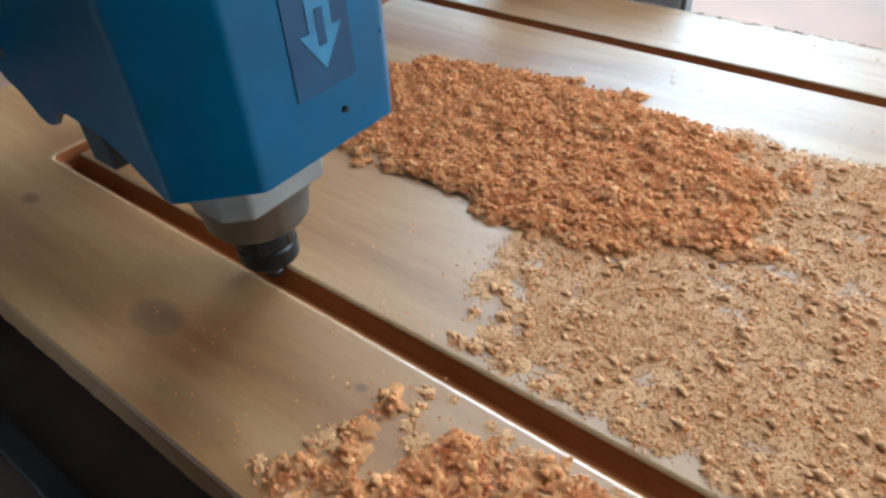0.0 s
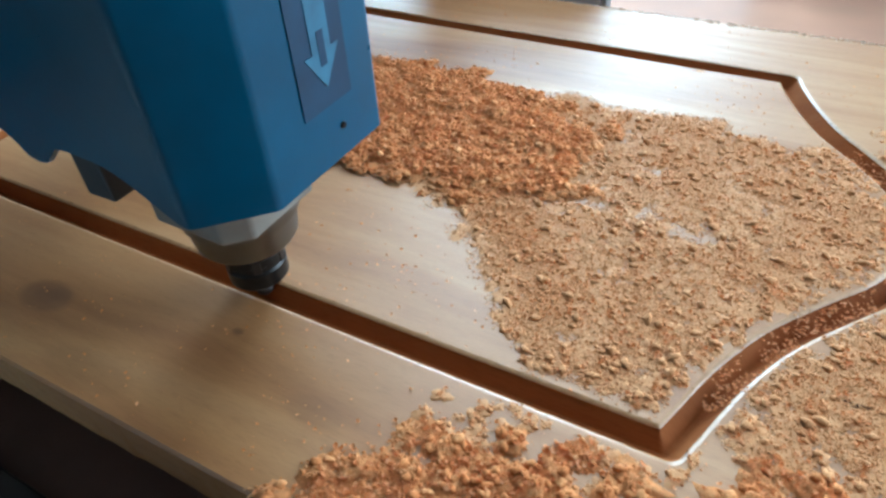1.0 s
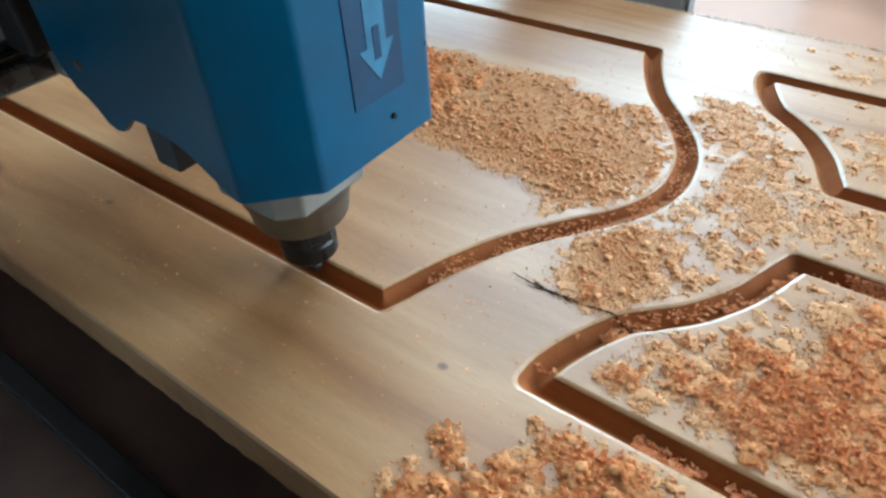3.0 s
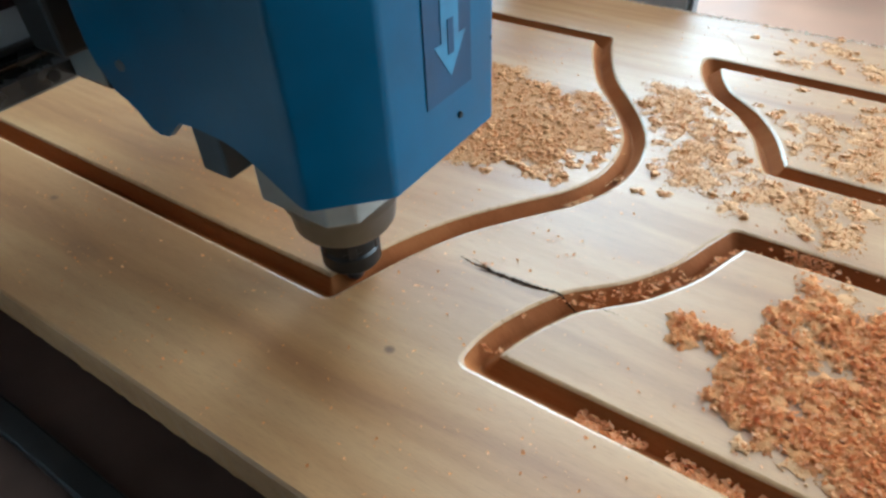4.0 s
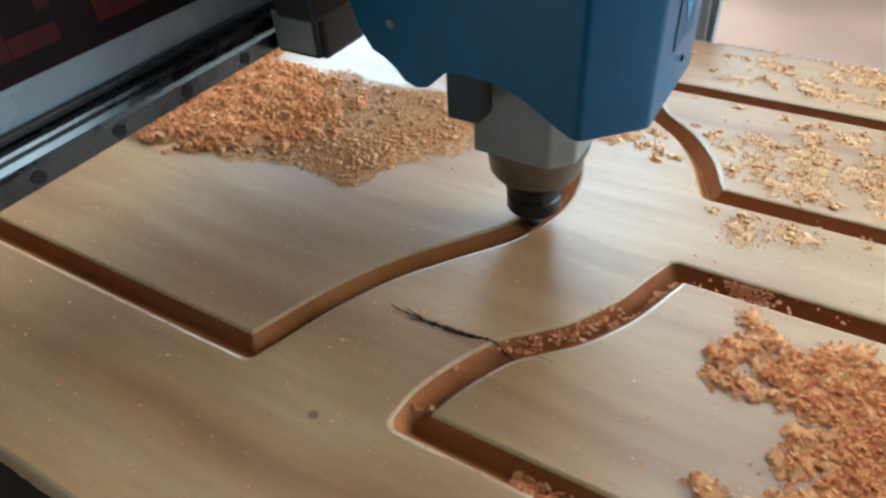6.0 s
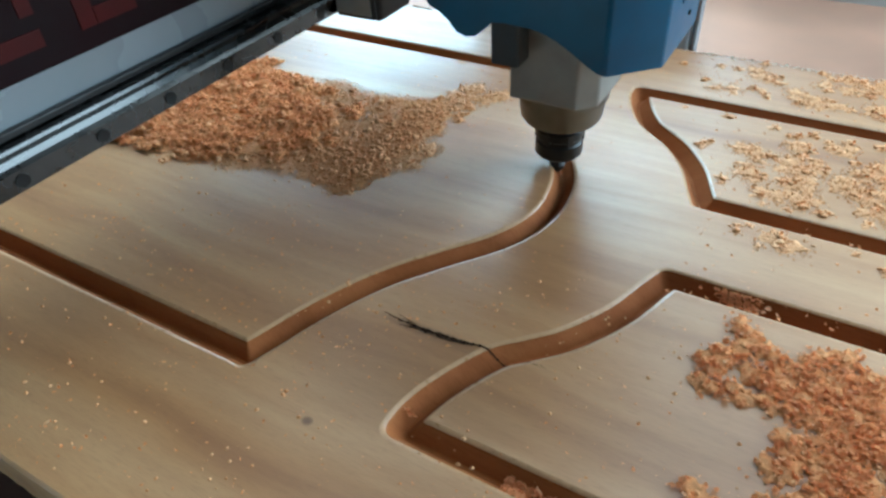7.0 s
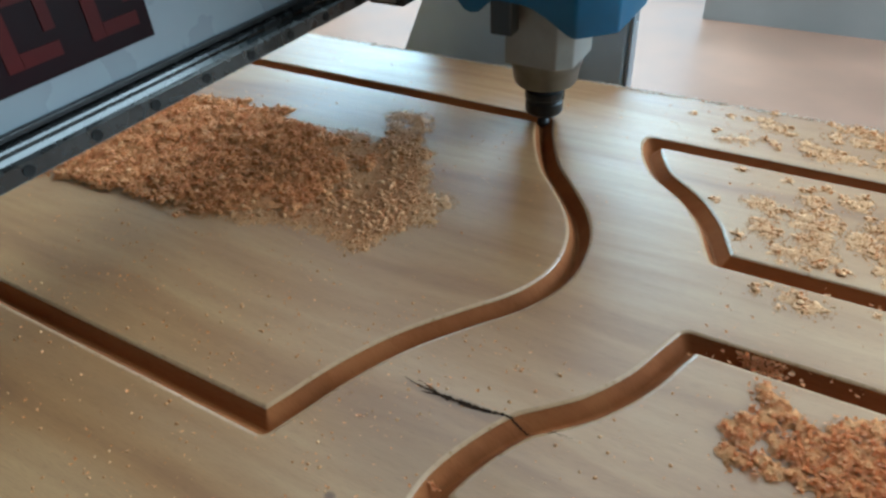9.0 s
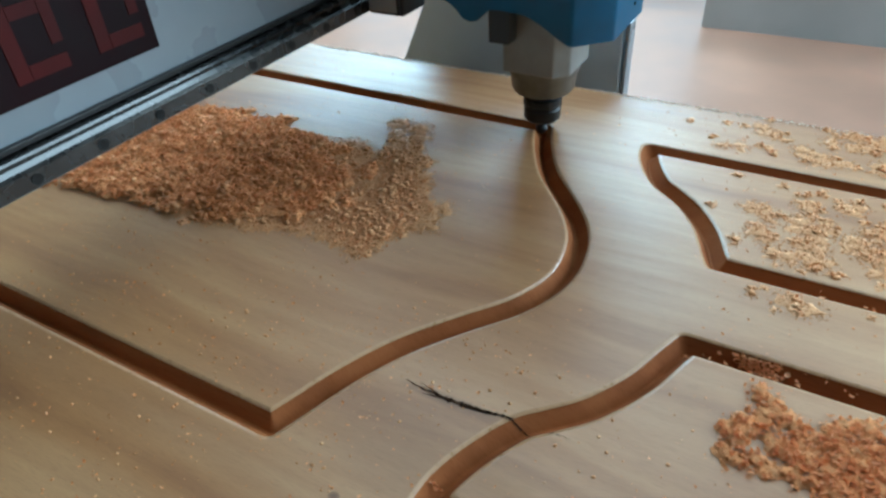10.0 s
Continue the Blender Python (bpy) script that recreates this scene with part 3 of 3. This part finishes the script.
def add_chip(verts, faces, rng, at, size):
    """A curled flake of three bent quads."""
    w = size * rng.uniform(0.35, 0.8)
    curl = rng.uniform(0.3, 1.1)
    m = Euler((rng.uniform(-0.9, 0.9), rng.uniform(-0.9, 0.9), rng.uniform(0, 6.28))).to_matrix()
    k0 = len(verts)
    for k in range(4):
        a = (k - 1.5) * curl
        r = size / (3 * curl)
        p = Vector((r * math.sin(a) * 1.0, 0, r * (1 - math.cos(a))))
        taper = w * (0.5 if k in (0, 3) else 1.0)
        for s in (-0.5, 0.5):
            q = m @ (p + Vector((0, s * taper * rng.uniform(0.7, 1.2), 0)))
            verts.append((at[0] + q.x, at[1] + q.y, max(0.0004, at[2] + q.z)))
    for k in range(3):
        faces.append((k0 + 2 * k, k0 + 2 * k + 1, k0 + 2 * k + 3, k0 + 2 * k + 2))


def unit_ball():
    bm = bmesh.new()
    bmesh.ops.create_icosphere(bm, subdivisions=2, radius=1.0)
    bm.verts.index_update()
    out = [v.co.copy() for v in bm.verts], [tuple(v.index for v in f.verts) for f in bm.faces]
    bm.free()
    return out


BALL, BALL_FACES = unit_ball()


def add_lump(verts, faces, rng, at, r):
    """A crumbly lump of pressed dust, wider than high."""
    k0 = len(verts)
    o = Vector((rng.uniform(0, 90), rng.uniform(0, 90), rng.uniform(0, 90)))
    c, s = math.cos(o.x), math.sin(o.x)
    long, tall = rng.uniform(1.0, 1.6), rng.uniform(0.55, 0.95)
    for v in BALL:
        k = r * (1 + 0.75 * noise.noise(v * 1.3 + o) + 0.4 * noise.noise(v * 3.1 + o))
        x, y = v.x * k * long, v.y * k
        verts.append((at[0] + x * c - y * s, at[1] + x * s + y * c, max(0.0002, at[2] + v.z * k * tall)))
    faces.extend([tuple(k0 + i for i in f) for f in BALL_FACES])


def add_grain(verts, faces, rng, at, r):
    """One coarse grain: a small uneven cone of five sides."""
    k0 = len(verts)
    a0 = rng.uniform(0, 6.28)
    for k in range(5):
        a = a0 + k * 1.2566
        q = r * rng.uniform(0.7, 1.3)
        verts.append((at[0] + q * math.cos(a), at[1] + q * math.sin(a), at[2]))
    verts.append((at[0] + rng.uniform(-0.4, 0.4) * r, at[1] + rng.uniform(-0.4, 0.4) * r, at[2] + r * rng.uniform(0.6, 1.3)))
    faces.extend([(k0 + k, k0 + (k + 1) % 5, k0 + 5) for k in range(5)])


def clump_mesh(seed, radius, high, lumps, lump_size, grains, flakes, flake_size=0.003, dusts=(CHIP, POWDER, LUMP)):
    """Lumps, grains and a few curled flakes on an uneven, ragged mat of finer dust."""
    rng = random.Random(seed)
    verts, faces, kinds = [], [], []
    if high > 0:
        n, rings = 22, 5
        ph = [rng.uniform(0, 6.28) for _ in range(3)]
        verts.append((0, 0, 0.0004 + high * 0.5))
        for k in range(1, rings + 1):
            for j in range(n):
                a = 2 * math.pi * j / n
                out = 1 + 0.25 * math.sin(2 * a + ph[0]) + 0.18 * math.sin(3 * a + ph[1]) + 0.12 * math.sin(5 * a + ph[2]) + rng.uniform(-0.35, 0.35)
                r = radius * (0.7 if high < 0.001 else 1.0) * k / rings * (out if k > 2 else 1)
                x, y = r * math.cos(a), r * math.sin(a)
                z = 0.0001 if k == rings else 0.0002 + high * (0.3 + 0.7 * (noise.noise((x * 300 + seed, y * 300, seed * 0.7)) * 0.5 + 0.5)) * (1 - (k / rings) ** 2)
                verts.append((x, y, z))
        faces.extend([(0, 1 + j, 1 + (j + 1) % n) for j in range(n)])
        for k in range(rings - 1):
            for j in range(n):
                a0, b0 = 1 + k * n + j, 1 + k * n + (j + 1) % n
                faces.append((a0, a0 + n, b0 + n, b0))
    kinds += [1] * (len(faces) - len(kinds))

    def spot(spread):
        r, a = radius * spread * rng.random() ** 0.7, rng.uniform(0, 6.28)
        return r * math.cos(a), r * math.sin(a), high * 0.5 * max(0.0, 1 - (r / radius) ** 2)
    for _ in range(lumps):
        x, y, z = spot(0.95)
        r = rng.uniform(*lump_size) * rng.uniform(0.6, 1.0)
        add_lump(verts, faces, rng, (x, y, z + r * 0.25), r)
    for _ in range(grains):
        x, y, z = spot(1.3)
        add_grain(verts, faces, rng, (x, y, 0.0001 + z), rng.choice((0.0004, 0.0005, 0.0007, 0.0009, 0.0012)))
    kinds += [2] * (len(faces) - len(kinds))
    for _ in range(flakes):
        x, y, z = spot(1.4)
        add_chip(verts, faces, rng, (x, y, 0.0008 + z + high * rng.uniform(0, 0.5)), flake_size * rng.uniform(0.5, 1.5))
    kinds += [0] * (len(faces) - len(kinds))
    me = bpy.data.meshes.new("chip_clump")
    me.from_pydata(verts, [], faces)
    for m in dusts:
        me.materials.append(m)
    me.polygons.foreach_set("material_index", kinds)
    me.polygons.foreach_set("use_smooth", [k > 0 for k in kinds])
    return me


THIN = (DUSTY, FINE, GREYED)
CLUMPS = [clump_mesh(100 + k, 0.0095, 0.0022, 5, (0.0008, 0.0019), 22, 18, 0.0042) for k in range(12)]
SPARSE = [clump_mesh(200 + k, 0.0090, 0.0006, 2, (0.0008, 0.0017), 40, 5, 0.0024, THIN) for k in range(10)]
FILM = [clump_mesh(500 + k, 0.0130, 0.0005, 2, (0.0006, 0.0013), 90, 3, 0.002, THIN) for k in range(12)]
LUMPS = [clump_mesh(600 + k, 0.0055, 0.0010, 2, (0.0011, 0.0027), 14, 4, 0.0028, THIN) for k in range(14)]
BITS = [clump_mesh(700 + k, 0.0048, 0.0003, 1, (0.0005, 0.0010), 14, 1, 0.0016, THIN) for k in range(8)]
FLUFFY = [clump_mesh(400 + k, 0.0100, 0.0050, 6, (0.0013, 0.0038), 16, 10, 0.0040) for k in range(14)]
NUBS = [clump_mesh(800 + k, 0.0050, 0.0006, 1, (0.0028, 0.0046), 12, 2, 0.003, THIN) for k in range(8)]
SPECKS = [clump_mesh(300 + k, 0.022, 0.0, 0, (0.001, 0.002), 5, 2, 0.002) for k in range(5)]


LIGHT = {me.name for me in FILM + BITS}


def simulate(start, reach, rng, fine=False):
    """A clump lies still until the air of the cutter's fan pushes it outwards, and off the board if it comes to the edge."""
    p = Vector(start)
    rows = [(0.0, p.x, p.y, 0.0)]
    spin = rng.uniform(-0.5, 0.5)
    moved, far = False, 0.0
    step = 0.1
    for k in range(1, 101):
        t = k * step
        c = cutter_path(t)
        d = p - c
        ahead = 1.25 + 0.27 * min(1.0, max(0.0, t - 1.0)) if t < 3.7 and d.x > 0.3 * abs(d.y) else 1.0
        if t > 3.35 and p.y < 0.13 and d.y < 0.06:
            ahead = 1.75
        if fine and t > 3.35 and d.x > 0.04 and p.y < 0.28:
            ahead = 2.2
        if d.length < reach * ahead and p.y > Y0 - 0.01:
            if t < 3.7 and p.y > 0.02:
                d = Vector((d.x * 0.6, d.y + 0.10))
            q = p + d.normalized() * min(0.055, reach * ahead - (p - c).length + 0.012) + Vector((0, -0.02 if p.y < 0.01 else 0.004))
            if t > 3.9 and d.x < 0.03 and p.y > 0.13:
                q = p + Vector((-0.9, 0.08)) * min(0.05, reach - (p - c).length + 0.015)
            if t > 3.4 and d.x > 0.02:
                far = far or (0.30 if fine else rng.choice((0.06, 0.09, 0.12, 0.15)))
                q = q + Vector((far, 0))
                reach = min(0.75 if fine else 0.62, reach + far)
            for _ in range(4):
                if q.y > Y0 and near_groove(q.x, q.y):
                    q = q + (q - p).normalized() * 0.014
            if rows[-1][0] < t - step - 1e-6:
                rows.append((t - step, p.x, p.y, rows[-1][3]))
            p = q
            rows.append((t, p.x, p.y, -0.010 if p.y > Y0 and near_groove(p.x, p.y) else 0.0))
            moved = True
            if p.y < Y0 - 0.006:
                for s, y, z in ((0.1, -0.27, 0.004), (0.2, -0.44, -0.03), (0.3, -0.56, -0.14), (0.4, -0.64, -0.40), (0.5, -0.70, FZ + 0.004)):
                    p = Vector((p.x + 0.01, y + rng.uniform(-0.02, 0.02)))
                    if t + s < 9.99:
                        rows.append((t + s, p.x, p.y, z))
                last = rows[-1]
                rows.append((10.0, *last[1:]) if last[0] < 10 else last)
                return rows, spin, True
    if rows[-1][0] < 10:
        rows.append((10.0, p.x, p.y, rows[-1][3]))
    return rows, spin, moved


MOVES = []
rng = random.Random(11)


def heap(name, label, spots, moving_cap=900, airy=False):
    """One layer of chips: still ones in one mesh, those that the cutter's air will shift as parts of their own."""
    verts, faces, moving, kinds = [], [], [], []
    for x, y, bank, lift in spots:
        me = rng.choice(bank)
        reach = rng.gauss(0.158, 0.012)
        rows, spin, moved = simulate((x, y), reach, rng, airy or me.name in LIGHT)
        turn = rng.uniform(0, 6.28)
        if (Vector((x, y)) - cutter_path(0)).length < reach + 0.004 or rows[0][2] < Y0 + 0.004:
            continue
        if moved and len(moving) < moving_cap:
            moving.append((me, rows, turn, spin, lift))
        elif not moved:
            k0 = len(verts)
            c, s = math.cos(turn), math.sin(turn)
            for v in me.vertices:
                verts.append((x + v.co.x * c - v.co.y * s, y + v.co.x * s + v.co.y * c, v.co.z + lift))
            faces.extend([tuple(k0 + i for i in p.vertices) for p in me.polygons])
            first = 3 if me.materials[0] == DUSTY else 0
            kinds.extend([first + p.material_index for p in me.polygons])
    root = thing(name, label, "wood chips", kind="stuff")
    if verts:
        me = bpy.data.meshes.new("still_chips")
        me.from_pydata(verts, [], faces)
        for m in (CHIP, POWDER, LUMP, DUSTY, FINE, GREYED):
            me.materials.append(m)
        me.polygons.foreach_set("material_index", kinds)
        me.polygons.foreach_set("use_smooth", [k % 3 > 0 for k in kinds])
        ob = tagged(new("still_chips", me), kind="stuff")
        ob.parent = root
    for me, rows, turn, spin, lift in moving:
        ob = new("chip_clump", me)
        ob.parent = root
        MOVES.append((ob, rows, turn, spin, lift))
    return root


def scatter(n, box_, density, bank, lift=0.0):
    """Spots in a rectangle, kept by a density between 0 and 1."""
    x0, x1, y0, y1 = box_
    out = []
    while n > 0:
        x, y = rng.uniform(x0, x1), rng.uniform(y0, y1)
        n -= 1
        if rng.random() < density(x, y):
            gap = groove_gap(x, y) - GW * 0.5
            if gap > 0.014:
                out.append((x, y, bank, lift))
            elif gap > 0.009:
                out.append((x, y, LUMPS, lift))
            elif gap > 0.003:
                out.append((x, y, BITS, lift))
    return out


def uneven(x, y, s=14.0, o=0.0):
    return noise.noise((x * s + o, y * s, o)) * 0.5 + 0.5


def pile_rim(x, y):
    """0 in the middle of the deep heap, about 1 at its ragged rim."""
    return abs((x + 0.385) / 0.235) ** 2.4 + abs((y - 0.276) / 0.115) ** 2.4 + 0.9 * (uneven(x, y, 24) - 0.5)


def heaped(spots):
    """The same spots, lifted towards the middle of the heap and in uneven mounds."""
    return [(x, y, bank, 0.0002 + 0.010 * min(1.0, max(0.0, 1.2 - pile_rim(x, y))) * uneven(x, y, 55, 31) ** 1.5) for x, y, bank, lift in spots]


def pile_density(x, y):
    d = pile_rim(x, y)
    return min(1.0, max(0.0, (1.25 - d) * 2.2))


def field_density(x, y):
    if y > 0.385 + 0.05 * (uneven(x, y, 12, 2) - 0.5) + max(0, x) * 0.2:
        return 0.0
    return min(1, max(0.0, (uneven(x, y, 16, 4) - 0.06) * 2.4))


def stile_density(x, y):
    return min(1, max(0, (uneven(x, y, 12, 7) - 0.12) * 2.4))


heap("wood_chip_heap", "deep heap of orange wood chips on the long panel", heaped(scatter(2300, (-0.66, -0.08, 0.14, 0.43), pile_density, FLUFFY * 2 + CLUMPS)))
heap("wood_chips", "loose orange wood chips over the long panel", scatter(1500, (-0.30, -0.06, 0.03, 0.41), field_density, LUMPS * 2 + SPARSE + FILM * 5 + NUBS * 2))
heap("wood_chips", "loose orange wood chips at the arched end of the panel", scatter(1200, (-0.06, 0.12, 0.03, 0.42), field_density, LUMPS * 2 + SPARSE + FILM * 5 + NUBS * 2))
heap("wood_chips", "loose wood chips along the near stile", scatter(900, (-0.42, 0.26, -0.122, 0.02), stile_density, CLUMPS * 2 + LUMPS + FLUFFY + SPARSE))
heap("wood_chips", "thin wood chips between the panels", scatter(850, (0.09, 0.32, 0.0, 0.48), lambda x, y: 0.75 * field_density(x - 0.4, y - 0.06), LUMPS + SPARSE + BITS * 2 + FILM * 3), airy=True)


def right_density(x, y):
    d = ((x - 0.52) / 0.27) ** 2 + ((y - 0.100) / 0.125) ** 2 + 1.1 * (uneven(x, y, 18, 9) - 0.5)
    return (0.95 if d < 0.95 else 0.2 if d < 1.4 else 0.006) * (0.45 + 0.55 * (uneven(x, y, 60, 17) > 0.38))


heap("wood_chip_heap", "heap of orange wood chips on the short panel", scatter(2500, (0.17, 0.75, -0.03, 0.24), right_density, CLUMPS * 3 + FILM, 0.0004))
heap("wood_chips", "thin wood chips on the far short panel", scatter(1300, (0.22, 0.75, 0.30, 0.50), lambda x, y: max(0.0, min(1, (x - 0.26 + (y - 0.40) * 0.35) * 5)) * (0.25 + 0.75 * (uneven(x, y, 14, 5) > 0.45)), LUMPS * 2 + SPARSE + FILM * 2))
heap("wood_chips", "thin wood chips along the far edge of the board", scatter(1100, (-0.02, 0.75, 0.555, 0.645), lambda x, y: max(0.02, min(1, (x - 0.20) * 4)) * (0.2 + 0.8 * (uneven(x, y, 16, 6) > 0.45)), LUMPS * 2 + SPARSE + FILM * 2))
heap("wood_specks", "scattered specks of sawdust on the bare wood", scatter(260, (-0.6, 0.6, -0.12, 0.62), lambda x, y: 0.8, SPECKS))


swept = [cutter_path(0.25 * k) for k in range(41)]


# a soft bed of fine dust under the heap
def dust_bed(name, density, x0, x1, y0, y1, high, label):
    bm = bmesh.new()
    step = 0.004
    grid = {}
    nx_, ny_ = int((x1 - x0) / step), int((y1 - y0) / step)
    for i in range(nx_ + 1):
        for j in range(ny_ + 1):
            x, y = x0 + i * step, y0 + j * step
            far_off = min((Vector((x, y)) - q).length for q in swept)
            if density(x, y) >= 0.9 and far_off > 0.172:
                n1 = noise.noise((x * 60, y * 60, 1.0)) * 0.5 + 0.5
                n2 = noise.noise((x * 220, y * 220, 2.0)) * 0.5 + 0.5
                edge = sum(density(x + dx, y + dy) >= 0.9 for dx, dy in ((0.012, 0), (-0.012, 0), (0, 0.012), (0, -0.012))) / 4
                grid[i, j] = bm.verts.new((x, y, 0.0003 + high * edge * min(1, (far_off - 0.172) / 0.03) * (0.25 + 0.5 * n1 + 0.35 * n2)))
    for (i, j), v in grid.items():
        q = [grid.get(k) for k in ((i, j), (i + 1, j), (i + 1, j + 1), (i, j + 1))]
        if all(q):
            bm.faces.new(q)
    ob = part(name, bm, POWDER, None, smooth=True)
    return tagged(ob, label, "sawdust", kind="stuff")


dust_bed("sawdust_bed", pile_density, -0.52, -0.06, 0.14, 0.43, 0.006, "bed of fine orange sawdust under the heap")

# crumbs that lie in the grooves; those in the curved end are blown out when the cutter's air comes near
verts, faces = [], []
blown_verts, blown_faces = [], []
for o, i in paths[1:]:
    for k in range(26000):
        j = rng.randrange(len(o) - 1)
        if rng.random() > (o[j + 1] - o[j]).length / 0.02 or (i[j + 1] - i[j]).length < 1e-5:
            continue
        s, u = rng.random(), rng.uniform(0.12, 0.75)
        p = o[j] + (o[j + 1] - o[j]) * s
        q = i[j] + (i[j + 1] - i[j]) * s
        at = p + (q - p) * u
        curved = 0.13 < at.x < 0.24 and 0.02 < at.y < 0.235
        rare = uneven(at.x, at.y, 30, 21)
        if curved:
            if rare + 0.25 * uneven(at.x, at.y, 9, 3) < 0.58 + (0.10 if at.x < 0.17 else 0) or rng.random() < 0.87:
                continue
        elif at.y > 0.30 and at.x < 0.32 or rare < (0.70 if at.x < 0.215 else 0.45) or rng.random() < 0.5:
            continue
        v_, f_ = (blown_verts, blown_faces) if curved else (verts, faces)
        base = len(v_)
        add_chip(v_, f_, rng, (at.x, at.y, 0.0), rng.choice((0.0025, 0.004, 0.006)))
        for v in range(base, len(v_)):
            x, y, z = v_[v]
            v_[v] = (x, y, z - 0.0078 + abs(u - 0.5) * 0.014)
for k in range(2600):
    x, u = 0.20 + 0.45 * rng.random(), rng.uniform(0.14, 0.62)
    for y, way in ((-OUT, 1), (ogee[-1].y + OUT, -1)):
        at_y = y + way * GW * u
        if (way > 0 or x > 0.26) and uneven(x, at_y, 26, 41) > (0.42 if way > 0 else 0.55):
            base = len(verts)
            add_chip(verts, faces, rng, (x, at_y, 0.0), rng.choice((0.002, 0.003, 0.0045, 0.006)))
            for v in range(base, len(verts)):
                vx, vy, vz = verts[v]
                verts[v] = (vx, vy, vz - 0.0085 + abs(u - 0.5) * 0.016)
bl = bpy.data.meshes.new("blown_crumbs")
bl.from_pydata(blown_verts, [], blown_faces)
bl.materials.append(CHIP)
blown = tagged(new("blown_crumbs", bl), "curled wood crumbs in the curved groove", "wood chips", kind="stuff")
me = bpy.data.meshes.new("groove_crumbs")
me.from_pydata(verts, [], faces)
me.materials.append(CHIP)
tagged(new("groove_crumbs", me), "curled wood crumbs lying in the grooves", "wood chips", kind="stuff")


# crumbs in the arched groove, blown out as the cutter turns into it
verts, faces = [], []
o, i = paths[0]
for k in range(30000):
    j = rng.randrange(len(o) - 1)
    if rng.random() > (o[j + 1] - o[j]).length / 0.02 or (i[j + 1] - i[j]).length < 1e-5:
        continue
    s, u = rng.random(), rng.uniform(0.10, 0.85)
    p = o[j] + (o[j + 1] - o[j]) * s
    at = p + (i[j] + (i[j + 1] - i[j]) * s - p) * u
    if at.x < 0.005 or not 0.03 < at.y < 0.40 or uneven(at.x, at.y, 34, 51) < 0.46 or rng.random() < 0.75:
        continue
    base = len(verts)
    add_chip(verts, faces, rng, (at.x, at.y, 0.0), rng.choice((0.002, 0.003, 0.004)))
    for v in range(base, len(verts)):
        x, y, z = verts[v]
        verts[v] = (x, y, z - 0.0078 + abs(u - 0.5) * 0.015)
am = bpy.data.meshes.new("arch_crumbs")
am.from_pydata(verts, [], faces)
am.materials.append(CHIP)
arch_crumbs = tagged(new("arch_crumbs", am), "curled wood crumbs in the arched groove", "wood chips", kind="stuff")

# fine grains that drift over the bare wood and settle once the cutter is far off
verts, faces = [], []
for k in range(900):
    x, y = rng.uniform(-0.36, 0.30), rng.uniform(-0.12, 0.20)
    if groove_gap(x, y) > GW * 0.5 + 0.002 and uneven(x, y, 12, 61) + rng.uniform(-0.2, 0.2) > 0.42 + 0.5 * max(0.0, x):
        add_grain(verts, faces, rng, (x, y, 0.0002), rng.choice((0.0005, 0.0007, 0.0009, 0.0012, 0.0016)))
dm = bpy.data.meshes.new("settled_grains")
dm.from_pydata(verts, [], faces)
dm.materials.append(GREYED)
settled = tagged(new("settled_grains", dm), "fine pale grains of sawdust settled on bare wood", "sawdust", kind="stuff")

verts, faces = [], []
for k in range(1500):
    x = rng.uniform(-0.6, 0.8)
    add_chip(verts, faces, rng, (x, Y1 - 0.003 + rng.uniform(-0.003, 0.005), 0.0003), rng.choice((0.0015, 0.0025, 0.0035)))
grain_verts, grain_faces = [], []
for k in range(6500):
    x, y = rng.uniform(-0.6, 0.6), rng.uniform(-0.125, 0.64)
    if uneven(x, y, 9, 12) + rng.uniform(-0.15, 0.15) > 0.52 and groove_gap(x, y) > GW * 0.5:
        add_chip(grain_verts, grain_faces, rng, (x, y, 0.0003), rng.choice((0.0008, 0.001, 0.0013, 0.0018, 0.0024, 0.003)))
for k in range(700):
    x, y = rng.uniform(-0.35, 0.4), rng.uniform(-0.125, 0.16)
    if groove_gap(x, y) > GW * 0.5:
        add_chip(grain_verts, grain_faces, rng, (x, y, 0.0003), rng.choice((0.0012, 0.0016, 0.0022, 0.0034)))
gm = bpy.data.meshes.new("wood_grains")
gm.from_pydata(grain_verts, [], grain_faces)
gm.materials.append(CHIP)
tagged(new("wood_grains", gm), "tiny grains of sawdust stuck to the bare wood", "sawdust", kind="stuff")
me = bpy.data.meshes.new("splintered_edge")
me.from_pydata(verts, [], faces)
me.materials.append(SPLINTER)
splinters = tagged(new("splintered_edge", me), "pale splinters along the sawn far edge", kind="stuff")
splinters.parent = door

# ---------------- what moves ----------------
def motions():
    rows = []
    for k in range(41):
        t = k * 0.25
        p = cutter_path(t)
        rows.append((t, p))
    walk(head, [(t, pose(p.x, p.y, 0)) for t, p in rows])
    walk(gantry, [(t, pose(p.x, 0, 0)) for t, p in rows])
    walk(blown, [(0, pose(0, 0, 0)), (6.2, pose(0, 0, 0)), (6.5, pose(0.06, 0.06, 0.02)), (6.9, pose(0.35, 0.06, 0.012)), (10, pose(0.35, 0.06, 0.012))])
    walk(arch_crumbs, [(0, pose(0, 0, 0)), (3.25, pose(0, 0, 0)), (3.5, pose(0.05, 0, 0.02)), (4.2, pose(0.66, 0, 0.012)), (10, pose(0.66, 0, 0.012))])
    walk(settled, [(0, pose(0.74, 0, 0.012)), (6.3, pose(0.74, 0, 0.012)), (7.1, pose(0.06, 0, 0.010)), (7.4, pose(0, 0, 0)), (10, pose(0, 0, 0))])
    for ob, path, turn, spin, lift in MOVES:
        walk(ob, [(t, pose(x, y, z + lift, 0, 0, math.degrees(turn) + 40 * spin * k)) for k, (t, x, y, z) in enumerate(path)])


motions()
